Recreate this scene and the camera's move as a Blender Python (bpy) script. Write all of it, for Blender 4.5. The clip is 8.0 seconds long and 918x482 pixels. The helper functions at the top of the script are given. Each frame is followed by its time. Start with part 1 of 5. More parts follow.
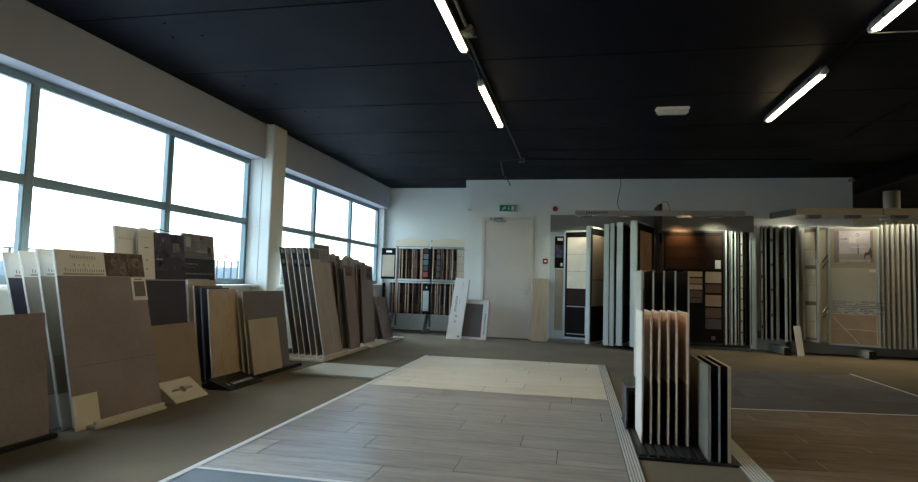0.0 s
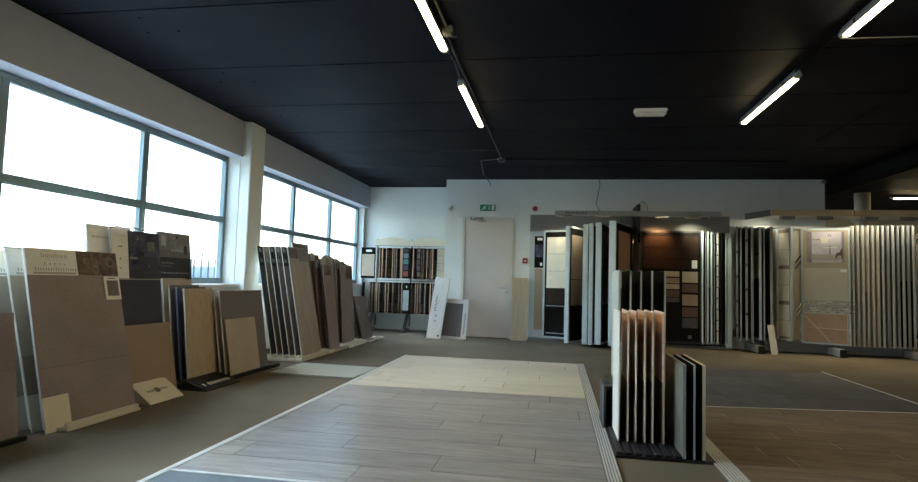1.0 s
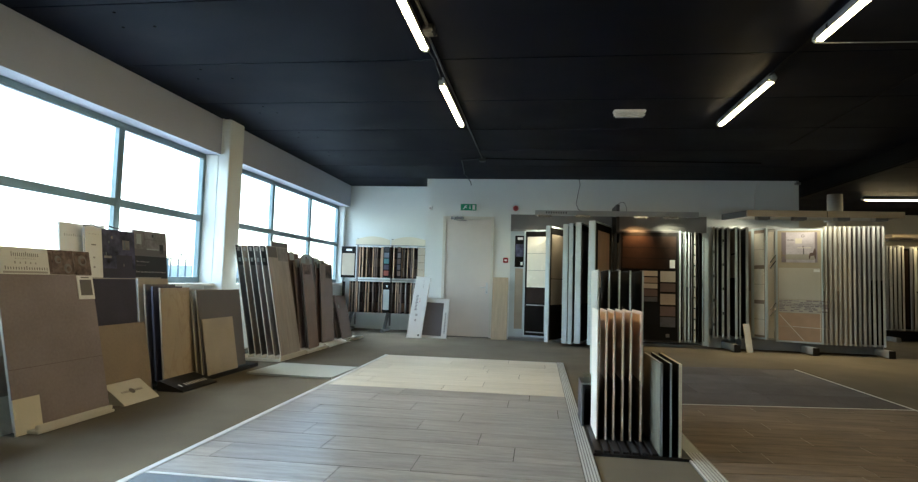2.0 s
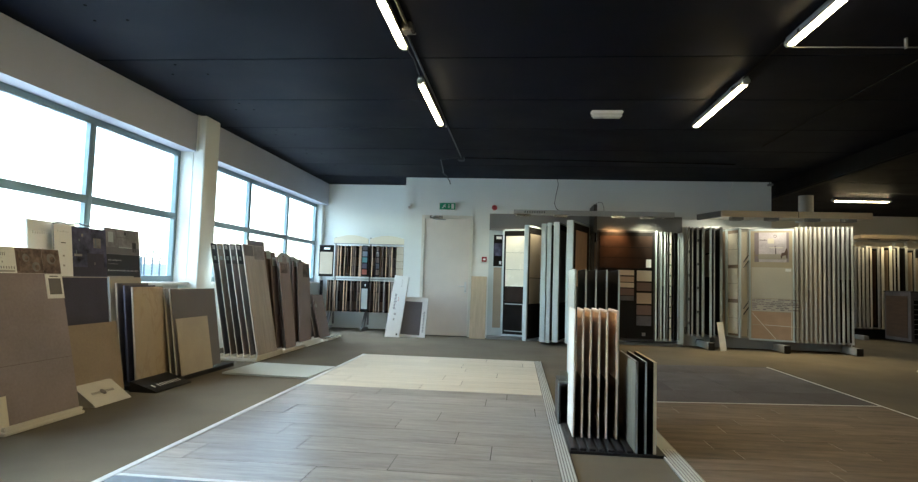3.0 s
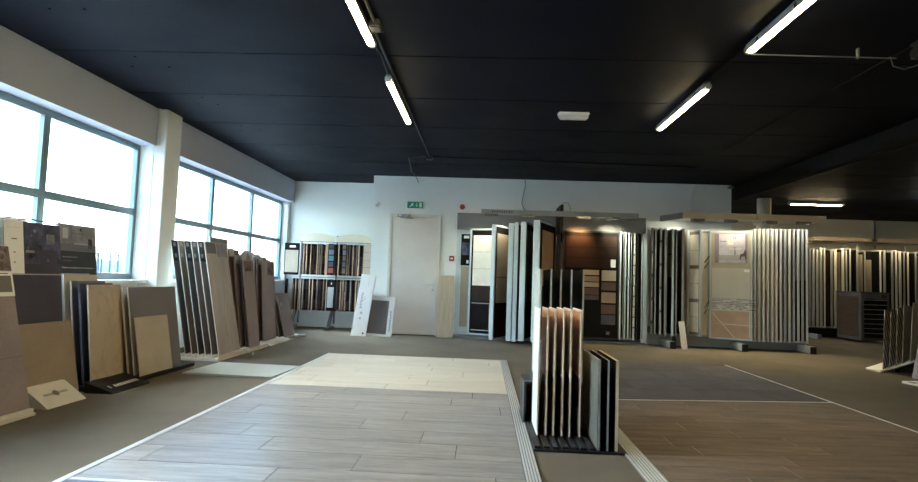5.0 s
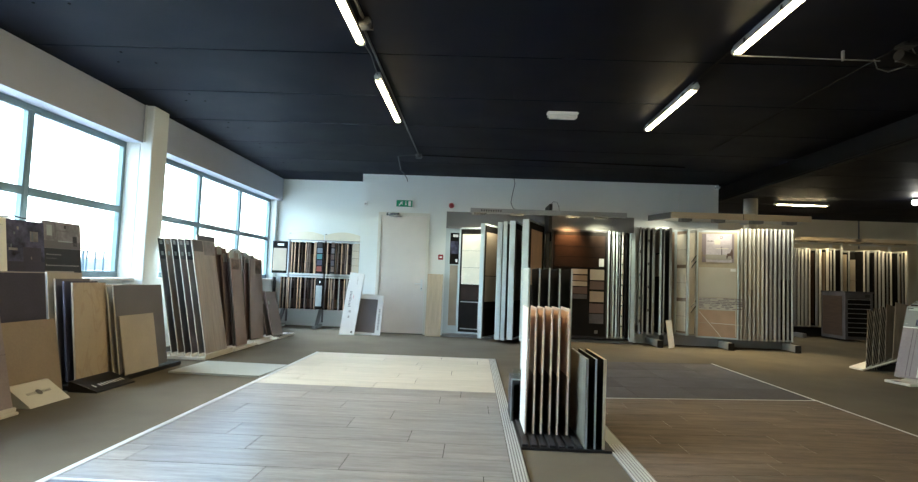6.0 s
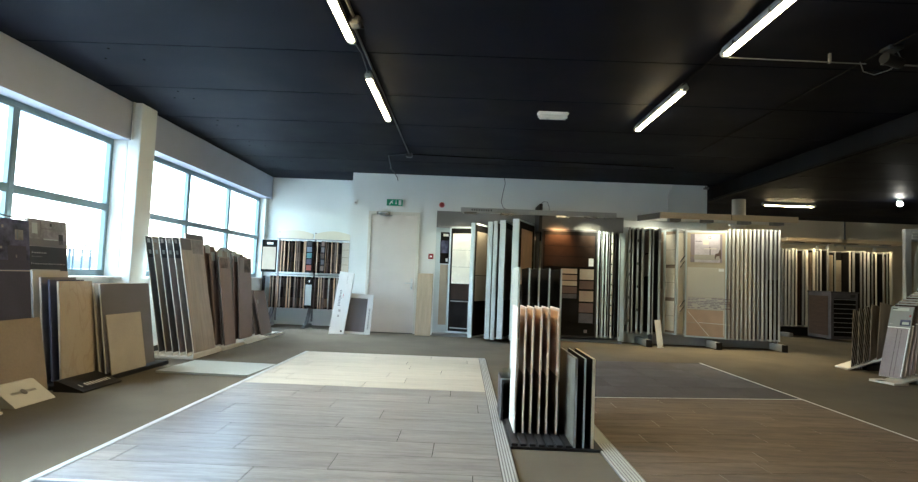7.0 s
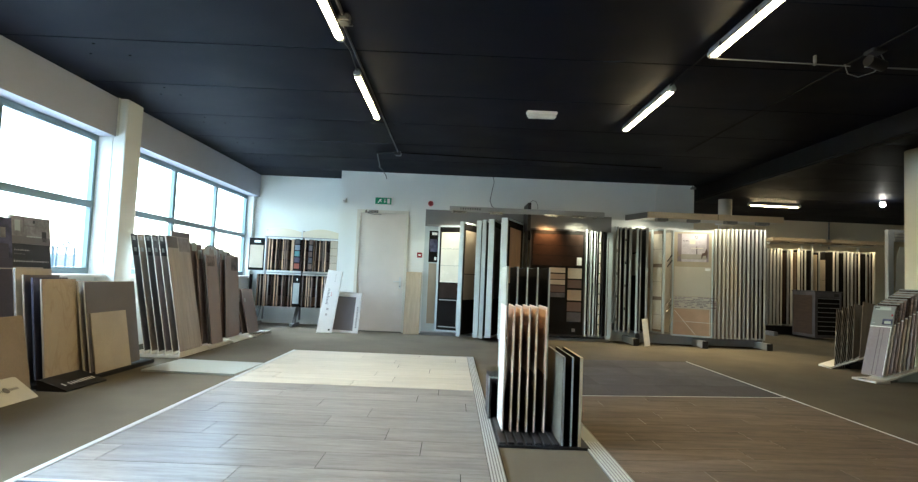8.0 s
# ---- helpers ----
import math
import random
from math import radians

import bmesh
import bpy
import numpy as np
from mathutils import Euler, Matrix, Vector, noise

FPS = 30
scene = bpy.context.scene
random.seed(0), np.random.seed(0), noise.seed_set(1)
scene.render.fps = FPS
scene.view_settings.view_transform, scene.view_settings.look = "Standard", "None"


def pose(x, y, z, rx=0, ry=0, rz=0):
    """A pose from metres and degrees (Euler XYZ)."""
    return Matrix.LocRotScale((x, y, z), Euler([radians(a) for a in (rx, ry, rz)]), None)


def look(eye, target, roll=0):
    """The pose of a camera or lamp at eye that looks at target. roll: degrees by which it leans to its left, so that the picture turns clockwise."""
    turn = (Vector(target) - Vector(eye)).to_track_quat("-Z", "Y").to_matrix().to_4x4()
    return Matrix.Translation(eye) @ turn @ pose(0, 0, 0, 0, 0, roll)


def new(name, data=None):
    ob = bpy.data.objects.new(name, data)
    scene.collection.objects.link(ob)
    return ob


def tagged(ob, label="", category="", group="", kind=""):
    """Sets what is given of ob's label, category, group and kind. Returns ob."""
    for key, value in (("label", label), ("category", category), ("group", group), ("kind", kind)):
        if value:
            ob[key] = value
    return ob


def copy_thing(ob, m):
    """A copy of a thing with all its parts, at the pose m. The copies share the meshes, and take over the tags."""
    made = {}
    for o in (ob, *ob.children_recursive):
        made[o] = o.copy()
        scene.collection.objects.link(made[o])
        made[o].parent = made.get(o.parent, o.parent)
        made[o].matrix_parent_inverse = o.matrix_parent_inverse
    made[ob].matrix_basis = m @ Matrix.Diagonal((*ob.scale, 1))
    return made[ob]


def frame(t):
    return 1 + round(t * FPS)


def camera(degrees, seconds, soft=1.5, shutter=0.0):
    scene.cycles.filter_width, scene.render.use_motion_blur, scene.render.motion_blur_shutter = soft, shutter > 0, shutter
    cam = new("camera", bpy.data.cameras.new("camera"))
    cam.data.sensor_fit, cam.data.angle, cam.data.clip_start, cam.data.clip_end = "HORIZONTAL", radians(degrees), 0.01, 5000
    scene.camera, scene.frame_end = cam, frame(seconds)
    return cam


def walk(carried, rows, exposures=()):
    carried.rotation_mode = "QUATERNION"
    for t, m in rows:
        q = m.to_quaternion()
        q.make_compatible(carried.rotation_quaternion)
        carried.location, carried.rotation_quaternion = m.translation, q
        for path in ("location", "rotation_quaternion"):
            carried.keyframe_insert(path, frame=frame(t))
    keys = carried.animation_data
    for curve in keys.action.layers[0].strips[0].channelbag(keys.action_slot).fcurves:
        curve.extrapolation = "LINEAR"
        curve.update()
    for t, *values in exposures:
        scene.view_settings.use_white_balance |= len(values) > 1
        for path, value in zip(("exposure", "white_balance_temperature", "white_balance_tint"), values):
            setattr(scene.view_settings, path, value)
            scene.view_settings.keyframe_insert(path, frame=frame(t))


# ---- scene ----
cam = camera(75.9, 8.0, soft=1.3)
# seconds, place, yaw to the left, pitch up, lean
PATH = [
    (0, 2.165, 0.000, 1.075, 11.39, 3.85, 1.59),
    (0.5, 2.170, -0.000, 1.076, 10.48, 3.83, 1.62),
    (1, 2.175, -0.000, 1.077, 9.51, 3.84, 1.65),
    (1.5, 2.179, -0.001, 1.078, 8.67, 3.83, 1.68),
    (3, 2.191, -0.001, 1.080, 5.64, 3.78, 1.74),
    (3.5, 2.194, -0.002, 1.081, 4.87, 3.73, 1.82),
    (4, 2.197, -0.002, 1.082, 3.93, 3.74, 1.84),
    (4.5, 2.199, -0.003, 1.083, 3.22, 3.75, 1.91),
    (5, 2.202, -0.003, 1.083, 2.53, 3.77, 1.99),
    (6.5, 2.207, -0.004, 1.084, 1.03, 3.65, 2.19),
    (7, 2.208, -0.005, 1.085, 0.54, 3.65, 2.26),
    (7.5, 2.209, -0.005, 1.085, 0.02, 3.61, 2.34),
    (8, 2.209, -0.006, 1.085, -0.56, 3.57, 2.39),
]
EXPOSURES = [(0.0, 2.54, 6300, 3), (0.5, 2.70, 6300, 3), (1.5, 2.98, 6250, 3), (3.5, 3.42, 6200, 3), (5.0, 3.59, 6150, 3), (8.0, 3.73, 6100, 3)]
walk(cam, [(t, pose(x, y, z, 90 + p, 0, w) @ pose(0, 0, 0, 0, 0, r)) for t, x, y, z, w, p, r in PATH], EXPOSURES)

# ---- world and sun ----
world = bpy.data.worlds.new("world")
scene.world = world
world.use_nodes = True
wn = world.node_tree.nodes
sky = wn.new("ShaderNodeTexSky")
sky.sky_type = "NISHITA"
sky.sun_disc = False
sky.sun_elevation = radians(44)
sky.sun_rotation = radians(278)
sky.air_density, sky.dust_density, sky.ozone_density = 1.0, 1.5, 1.0
wn["Background"].inputs[1].default_value = 0.15
world.node_tree.links.new(sky.outputs[0], wn["Background"].inputs[0])
sun = new("sun", bpy.data.lights.new("sun", "SUN"))
sun.data.energy = 0.55
sun.data.angle = radians(60)
sun.data.color = (0.82, 0.942, 1.0)
sun.matrix_world = look((-20, 3, 21), (0, 0, 0))


# ---- materials ----
def mat(name, col, rough=0.6, metal=0.0, vary=0.12, scale=6.0, fine=60.0, bump=0.05, rnd=0.0, stretch=(1, 1, 1), spec=0.5, veins=0.0, vein_col=None, rv=0.1):
    """A painted, stone, wood or metal surface: colour with broad and fine variation, relief and a random tone for each object."""
    m = bpy.data.materials.new(name)
    m.use_nodes = True
    nt = m.node_tree
    N, L = nt.nodes, nt.links
    b = N["Principled BSDF"]
    tc = N.new("ShaderNodeTexCoord")
    oi = N.new("ShaderNodeObjectInfo")
    mp = N.new("ShaderNodeMapping")
    mp.inputs["Scale"].default_value = stretch
    off = N.new("ShaderNodeVectorMath")
    off.operation = "MULTIPLY_ADD"
    off.inputs[1].default_value = (17.0, 31.0, 23.0)
    L.new(oi.outputs["Random"], off.inputs[0])
    L.new(tc.outputs["Object"], off.inputs[2])
    L.new(off.outputs[0], mp.inputs["Vector"])
    n1 = N.new("ShaderNodeTexNoise")
    n1.inputs["Scale"].default_value, n1.inputs["Detail"].default_value = scale, 4
    n2 = N.new("ShaderNodeTexNoise")
    n2.inputs["Scale"].default_value, n2.inputs["Detail"].default_value = fine, 3
    for n in (n1, n2):
        L.new(mp.outputs[0], n.inputs["Vector"])
    add = N.new("ShaderNodeMath")
    add.operation = "MULTIPLY_ADD"
    add.inputs[1].default_value = 0.45
    L.new(n2.outputs["Fac"], add.inputs[0])
    L.new(n1.outputs["Fac"], add.inputs[2])
    ramp = N.new("ShaderNodeMapRange")
    ramp.inputs["From Min"].default_value, ramp.inputs["From Max"].default_value = 0.45, 1.0
    ramp.inputs["To Min"].default_value, ramp.inputs["To Max"].default_value = 1 - vary, 1 + vary
    L.new(add.outputs[0], ramp.inputs["Value"])
    val = ramp.outputs[0]
    if rnd:
        r2 = N.new("ShaderNodeMapRange")
        r2.inputs["To Min"].default_value, r2.inputs["To Max"].default_value = 1 - rnd, 1 + rnd
        L.new(oi.outputs["Random"], r2.inputs["Value"])
        mu = N.new("ShaderNodeMath")
        mu.operation = "MULTIPLY"
        L.new(val, mu.inputs[0])
        L.new(r2.outputs[0], mu.inputs[1])
        val = mu.outputs[0]
    sc = N.new("ShaderNodeVectorMath")
    sc.operation = "SCALE"
    sc.inputs[0].default_value = col
    L.new(val, sc.inputs["Scale"])
    colour = sc.outputs[0]
    if veins:
        wv = N.new("ShaderNodeTexNoise")
        wv.inputs["Scale"].default_value, wv.inputs["Detail"].default_value, wv.inputs["Distortion"].default_value = 2.2, 6, 1.2
        L.new(mp.outputs[0], wv.inputs["Vector"])
        d = N.new("ShaderNodeMath")
        d.operation = "SUBTRACT"
        d.inputs[1].default_value = 0.5
        L.new(wv.outputs["Fac"], d.inputs[0])
        ab = N.new("ShaderNodeMath")
        ab.operation = "ABSOLUTE"
        L.new(d.outputs[0], ab.inputs[0])
        vr = N.new("ShaderNodeMapRange")
        vr.inputs["From Max"].default_value = 0.035
        vr.inputs["To Min"].default_value, vr.inputs["To Max"].default_value = veins, 0.0
        L.new(ab.outputs[0], vr.inputs["Value"])
        mx = N.new("ShaderNodeMix")
        mx.data_type = "RGBA"
        L.new(vr.outputs[0], mx.inputs["Factor"])
        L.new(colour, mx.inputs[6])
        mx.inputs[7].default_value = (*(vein_col or [c * 0.5 for c in col]), 1)
        colour = mx.outputs[2]
    L.new(colour, b.inputs["Base Color"])
    rr = N.new("ShaderNodeMapRange")
    rr.inputs["To Min"].default_value, rr.inputs["To Max"].default_value = max(0.02, rough - rv), min(1, rough + rv)
    L.new(n1.outputs["Fac"], rr.inputs["Value"])
    L.new(rr.outputs[0], b.inputs["Roughness"])
    b.inputs["Metallic"].default_value = metal
    b.inputs["Specular IOR Level"].default_value = spec
    if bump:
        bp = N.new("ShaderNodeBump")
        bp.inputs["Strength"].default_value = bump
        bp.inputs["Distance"].default_value = 0.004
        L.new(add.outputs[0], bp.inputs["Height"])
        L.new(bp.outputs[0], b.inputs["Normal"])
    return m


def striped(name, dark, light, scale, tilt):
    """Slanting, wavering dark and light grooves."""
    m = mat(name, dark, 0.6, vary=0.15, scale=6, fine=40, bump=0.0, spec=0.15)
    N, L = m.node_tree.nodes, m.node_tree.links
    tc = N.new("ShaderNodeTexCoord")
    mp = N.new("ShaderNodeMapping")
    mp.inputs["Rotation"].default_value = (0, radians(tilt), 0)
    wv = N.new("ShaderNodeTexWave")
    wv.inputs["Scale"].default_value, wv.inputs["Distortion"].default_value, wv.inputs["Detail"].default_value, wv.inputs["Detail Scale"].default_value = scale, 2.5, 2, 1.5
    L.new(tc.outputs["Object"], mp.inputs["Vector"])
    L.new(mp.outputs[0], wv.inputs["Vector"])
    mx = N.new("ShaderNodeMix")
    mx.data_type = "RGBA"
    L.new(wv.outputs["Fac"], mx.inputs["Factor"])
    mx.inputs[6].default_value, mx.inputs[7].default_value = (*dark, 1), (*light, 1)
    L.new(mx.outputs[2], N["Principled BSDF"].inputs["Base Color"])
    bp = N.new("ShaderNodeBump")
    bp.inputs["Strength"].default_value, bp.inputs["Distance"].default_value = 0.4, 0.004
    L.new(wv.outputs["Fac"], bp.inputs["Height"])
    L.new(bp.outputs[0], N["Principled BSDF"].inputs["Normal"])
    return m


def glow(name, col, power):
    m = bpy.data.materials.new(name)
    m.use_nodes = True
    b = m.node_tree.nodes["Principled BSDF"]
    b.inputs["Base Color"].default_value = (*col, 1)
    b.inputs["Emission Color"].default_value = (*col, 1)
    b.inputs["Emission Strength"].default_value = power
    return m


def glass(name, tint=(1, 1, 1), rough=0.0):
    m = bpy.data.materials.new(name)
    m.use_nodes = True
    b = m.node_tree.nodes["Principled BSDF"]
    b.inputs["Base Color"].default_value = (*tint, 1)
    b.inputs["Transmission Weight"].default_value = 1
    b.inputs["Roughness"].default_value = rough
    b.inputs["IOR"].default_value = 1.02 if rough == 0 else 1.45
    return m


M = dict(
    carpet=mat("carpet", (0.132, 0.119, 0.096), 0.95, vary=0.22, scale=1.3, fine=420, bump=0.5, spec=0.1),
    wall=mat("white_paint", (0.72, 0.75, 0.735), 0.7, vary=0.03, scale=1.2, fine=140, bump=0.08, spec=0.3),
    cream=mat("cream_paint", (0.66, 0.60, 0.47), 0.75, vary=0.04, scale=1.0, fine=120, bump=0.06, spec=0.3),
    ceiling=mat("black_ceiling", (0.0042, 0.0054, 0.0120), 0.6, vary=0.18, scale=1.5, fine=200, bump=0.10, spec=0.06),
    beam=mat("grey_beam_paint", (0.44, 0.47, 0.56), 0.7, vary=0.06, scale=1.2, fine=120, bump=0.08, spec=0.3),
    black=mat("black_lacquer", (0.007, 0.007, 0.008), 0.5, vary=0.2, fine=90, bump=0.03),
    charcoal=mat("charcoal_board", (0.02, 0.02, 0.024), 0.55, vary=0.15, bump=0.03),
    slot=mat("slot_dark", (0.006, 0.006, 0.006), 0.8),
    hole=mat("open_hole", (0.0008, 0.0008, 0.001), 0.9, spec=0.0, bump=0.0),
    darkboard=mat("matt_black_stone", (0.011, 0.0095, 0.009), 0.75, vary=0.2, scale=3, bump=0.03, spec=0.05),
    conduit=mat("dark_grey_conduit", (0.030, 0.031, 0.034), 0.45, vary=0.1, bump=0.0),
    winframe=mat("blue_grey_aluminium", (0.17, 0.235, 0.26), 0.4, 0.2, vary=0.06, bump=0.02),
    sill=mat("white_sill", (0.75, 0.76, 0.75), 0.45, vary=0.04),
    alu=mat("brushed_aluminium", (0.62, 0.64, 0.64), 0.38, 0.35, vary=0.08, fine=200, bump=0.03),
    palemetal=mat("pale_grey_coated_metal", (0.50, 0.57, 0.59), 0.45, 0.1, vary=0.05, rnd=0.08, bump=0.02),
    palegrey=mat("pale_neutral_coated_metal", (0.50, 0.505, 0.49), 0.45, 0.1, vary=0.05, rnd=0.08, bump=0.02),
    greymetal=mat("grey_coated_metal", (0.22, 0.225, 0.23), 0.45, 0.3, vary=0.06, bump=0.02),
    ivory=mat("ivory_coated_metal", (0.49, 0.48, 0.44), 0.45, 0.05, vary=0.05, rnd=0.1, bump=0.0),
    midgrey=mat("mid_grey_coat", (0.33, 0.34, 0.34), 0.5, 0.1, vary=0.05, bump=0.02),
    slabgrey=mat("pale_slab", (0.38, 0.41, 0.39), 0.4, vary=0.06, bump=0.02),
    headgrey=mat("grey_laminate", (0.16, 0.165, 0.17), 0.6, vary=0.05, bump=0.02),
    door=mat("beige_door_paint", (0.66, 0.61, 0.56), 0.5, vary=0.03, bump=0.02),
    doorframe=mat("door_frame_paint", (0.64, 0.62, 0.55), 0.5, vary=0.03, bump=0.02),
    white=mat("white_plastic", (0.76, 0.76, 0.74), 0.45, vary=0.03, bump=0.0),
    offwhite=mat("cream_rack_paint", (0.68, 0.66, 0.60), 0.5, vary=0.05, bump=0.03),
    red=mat("red_plastic", (0.55, 0.02, 0.03), 0.35, vary=0.05, bump=0.0),
    darkred=mat("dark_red_plastic", (0.24, 0.012, 0.022), 0.35, vary=0.05, bump=0.0),
    green=mat("green_sign", (0.0, 0.25, 0.12), 0.4, vary=0.03, bump=0.0),
    greyink=mat("grey_ink", (0.16, 0.15, 0.15), 0.6, bump=0.0),
    paleink=mat("pale_ink", (0.42, 0.40, 0.38), 0.6, bump=0.0),
    paper=mat("white_card", (0.82, 0.82, 0.80), 0.6, vary=0.04, bump=0.0),
    ply=mat("pale_plywood", (0.62, 0.50, 0.33), 0.55, vary=0.1, scale=3, stretch=(1, 1, 8), bump=0.03),
    steel=mat("steel", (0.55, 0.56, 0.57), 0.25, 1.0, vary=0.05, bump=0.0),
    plank_grey=mat("grey_brown_plank", (0.258, 0.246, 0.237), 0.30, vary=0.42, scale=2.6, fine=16, stretch=(1, 8, 1), rnd=0.13, bump=0.006, spec=0.5, veins=0.42, vein_col=(0.19, 0.165, 0.145), rv=0.02),
    plank_cream=mat("cream_plank", (0.545, 0.51, 0.44), 0.34, vary=0.15, scale=2.2, fine=14, stretch=(1, 7, 1), rnd=0.07, bump=0.006, rv=0.02),
    plank_brown=mat("brown_plank", (0.128, 0.099, 0.077), 0.62, vary=0.45, scale=2.2, fine=14, stretch=(1, 7, 1), rnd=0.14, bump=0.02, rv=0.05, spec=0.22),
    slate=mat("slate_tile", (0.076, 0.074, 0.083), 0.7, vary=0.38, scale=3, fine=40, rnd=0.24, bump=0.1, spec=0.2),
    bluetile=mat("blue_grey_tile", (0.12, 0.15, 0.19), 0.45, vary=0.15, bump=0.06),
    grout_pale=mat("pale_grout", (0.48, 0.46, 0.43), 0.8),
    slategrout=mat("slate_grout", (0.105, 0.098, 0.098), 0.85),
    grout=mat("dark_grout", (0.035, 0.032, 0.03), 0.9),
    umber=mat("umber_stone", (0.094, 0.057, 0.047), 0.5, vary=0.15, scale=3, fine=50, rnd=0.2, bump=0.05),
    taupe=mat("taupe_stone", (0.250, 0.207, 0.222), 0.5, vary=0.2, scale=2.5, fine=45, rnd=0.05, bump=0.05),
    taupe_light=mat("pale_stone", (0.35, 0.322, 0.275), 0.5, vary=0.1, scale=2.5, fine=45, bump=0.05),
    ecru=mat("ecru_glazed_tile", (0.53, 0.485, 0.40), 0.4, vary=0.06, scale=2.5, fine=45, bump=0.03),
    navy=mat("navy_stone", (0.058, 0.055, 0.084), 0.5, vary=0.2, scale=3, bump=0.05, spec=0.2),
    brownstone=mat("brown_stone", (0.275, 0.21, 0.153), 0.5, vary=0.14, scale=3, fine=60, bump=0.06),
    creamstone=mat("cream_veined_stone", (0.405, 0.328, 0.238), 0.4, vary=0.1, scale=2, veins=0.3, stretch=(1.6, 1, 0.8), vein_col=(0.24, 0.15, 0.09), bump=0.03),
    beige=mat("beige_stone", (0.385, 0.33, 0.255), 0.5, vary=0.1, scale=4, bump=0.04),
    greystone=mat("grey_stone", (0.132, 0.119, 0.122), 0.5, vary=0.12, scale=3, fine=60, bump=0.05, rnd=0.12),
    woodgrey=mat("pale_wood_look", (0.345, 0.310, 0.290), 0.5, vary=0.22, scale=3, fine=20, stretch=(9, 1, 1), bump=0.06, rnd=0.12),
    woodbrown=mat("brown_wood_look", (0.128, 0.084, 0.066), 0.5, vary=0.25, scale=3, fine=20, stretch=(9, 1, 1), bump=0.06, rnd=0.2),
    mauve=mat("mauve_brown_stone", (0.265, 0.205, 0.195), 0.5, vary=0.14, scale=3, fine=50, rnd=0.14, bump=0.05),
    greybrown=mat("grey_brown_wood_look", (0.26, 0.222, 0.195), 0.5, vary=0.22, scale=3, fine=20, stretch=(9, 1, 1), bump=0.06, rnd=0.10),
    ashwood=mat("white_ash_look", (0.74, 0.71, 0.66), 0.5, vary=0.10, scale=3, fine=20, stretch=(9, 1, 1), bump=0.04),
    rust=mat("rust_glaze", (0.24, 0.05, 0.03), 0.4, vary=0.1, bump=0.0),
    teal=mat("teal_glaze", (0.05, 0.17, 0.18), 0.3, vary=0.1, bump=0.0),
    pine=mat("pine_look", (0.84, 0.60, 0.43), 0.4, vary=0.2, scale=3, fine=20, stretch=(9, 1, 1), bump=0.04, rnd=0.12),
    rim=mat("warm_cream_edge", (0.72, 0.58, 0.49), 0.6, vary=0.06, bump=0.02),
    woodtan=mat("tan_wood_look", (0.33, 0.215, 0.135), 0.5, vary=0.22, scale=3, fine=20, stretch=(9, 1, 1), bump=0.06, rnd=0.25),
    chestnut=mat("dark_chestnut_veneer", (0.052, 0.036, 0.027), 0.5, vary=0.25, scale=3, fine=20, stretch=(1, 1, 9), bump=0.04, spec=0.08),
    zebra=striped("striped_grooved_board", (0.030, 0.024, 0.020), (0.38, 0.34, 0.29), 6.0, 22),
    umberwood=mat("umber_oak_look", (0.165, 0.130, 0.098), 0.55, vary=0.28, scale=3, fine=20, stretch=(9, 1, 1), bump=0.05),
    wooddark=mat("dark_wood_look", (0.095, 0.062, 0.043), 0.45, vary=0.25, scale=3, fine=20, stretch=(9, 1, 1), bump=0.06, rnd=0.15),
    honey=mat("honey_wood_look", (0.66, 0.44, 0.28), 0.5, vary=0.2, scale=3, fine=20, stretch=(9, 1, 1), bump=0.04, rnd=0.15),
    greywood=mat("grey_oak_look", (0.155, 0.152, 0.125), 0.6, spec=0.2, vary=0.32, scale=2.5, fine=18, stretch=(9, 1, 1), bump=0.05),
    oak=mat("pale_oak_look", (0.47, 0.385, 0.27), 0.5, vary=0.14, scale=2.5, fine=18, stretch=(9, 1, 1), bump=0.05),
    whitetile=mat("glazed_cream_tile", (0.76, 0.71, 0.60), 0.25, vary=0.04, bump=0.01),
    sand=mat("sand_panel", (0.42, 0.355, 0.25), 0.6, vary=0.06, bump=0.02),
    cotto=mat("cotto_tile", (0.42, 0.275, 0.175), 0.5, vary=0.12, rnd=0.06, bump=0.04),
    darktile=mat("dark_brown_tile", (0.028, 0.0165, 0.0125), 0.5, vary=0.2, rnd=0.1, bump=0.03, spec=0.1),
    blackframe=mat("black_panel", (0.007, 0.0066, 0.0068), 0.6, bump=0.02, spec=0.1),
    photo_dark=mat("dark_photograph", (0.068, 0.072, 0.125), 0.5, vary=0.85, scale=9, fine=25, bump=0.0, spec=0.15),
    photo_mid=mat("grey_photograph", (0.205, 0.192, 0.195), 0.45, vary=0.5, scale=7, fine=30, bump=0.0),
    photo_food=mat("brown_photograph", (0.150, 0.112, 0.104), 0.5, vary=0.8, scale=14, fine=40, bump=0.0, spec=0.15),
    photo_room=mat("pale_photograph", (0.55, 0.50, 0.535), 0.35, vary=0.28, scale=5, bump=0.0),
    asphalt=mat("pale_concrete_paving", (0.54, 0.54, 0.53), 0.9, vary=0.2, scale=0.5, fine=30, bump=0.2),
    rail=mat("grey_steel_rail", (0.10, 0.115, 0.12), 0.6, spec=0.1),
    facade=mat("distant_facade", (0.32, 0.34, 0.35), 0.8, vary=0.15, scale=0.3),
    tube=glow("lit_fluorescent_diffuser", (1.0, 0.75, 0.41), 9.8),
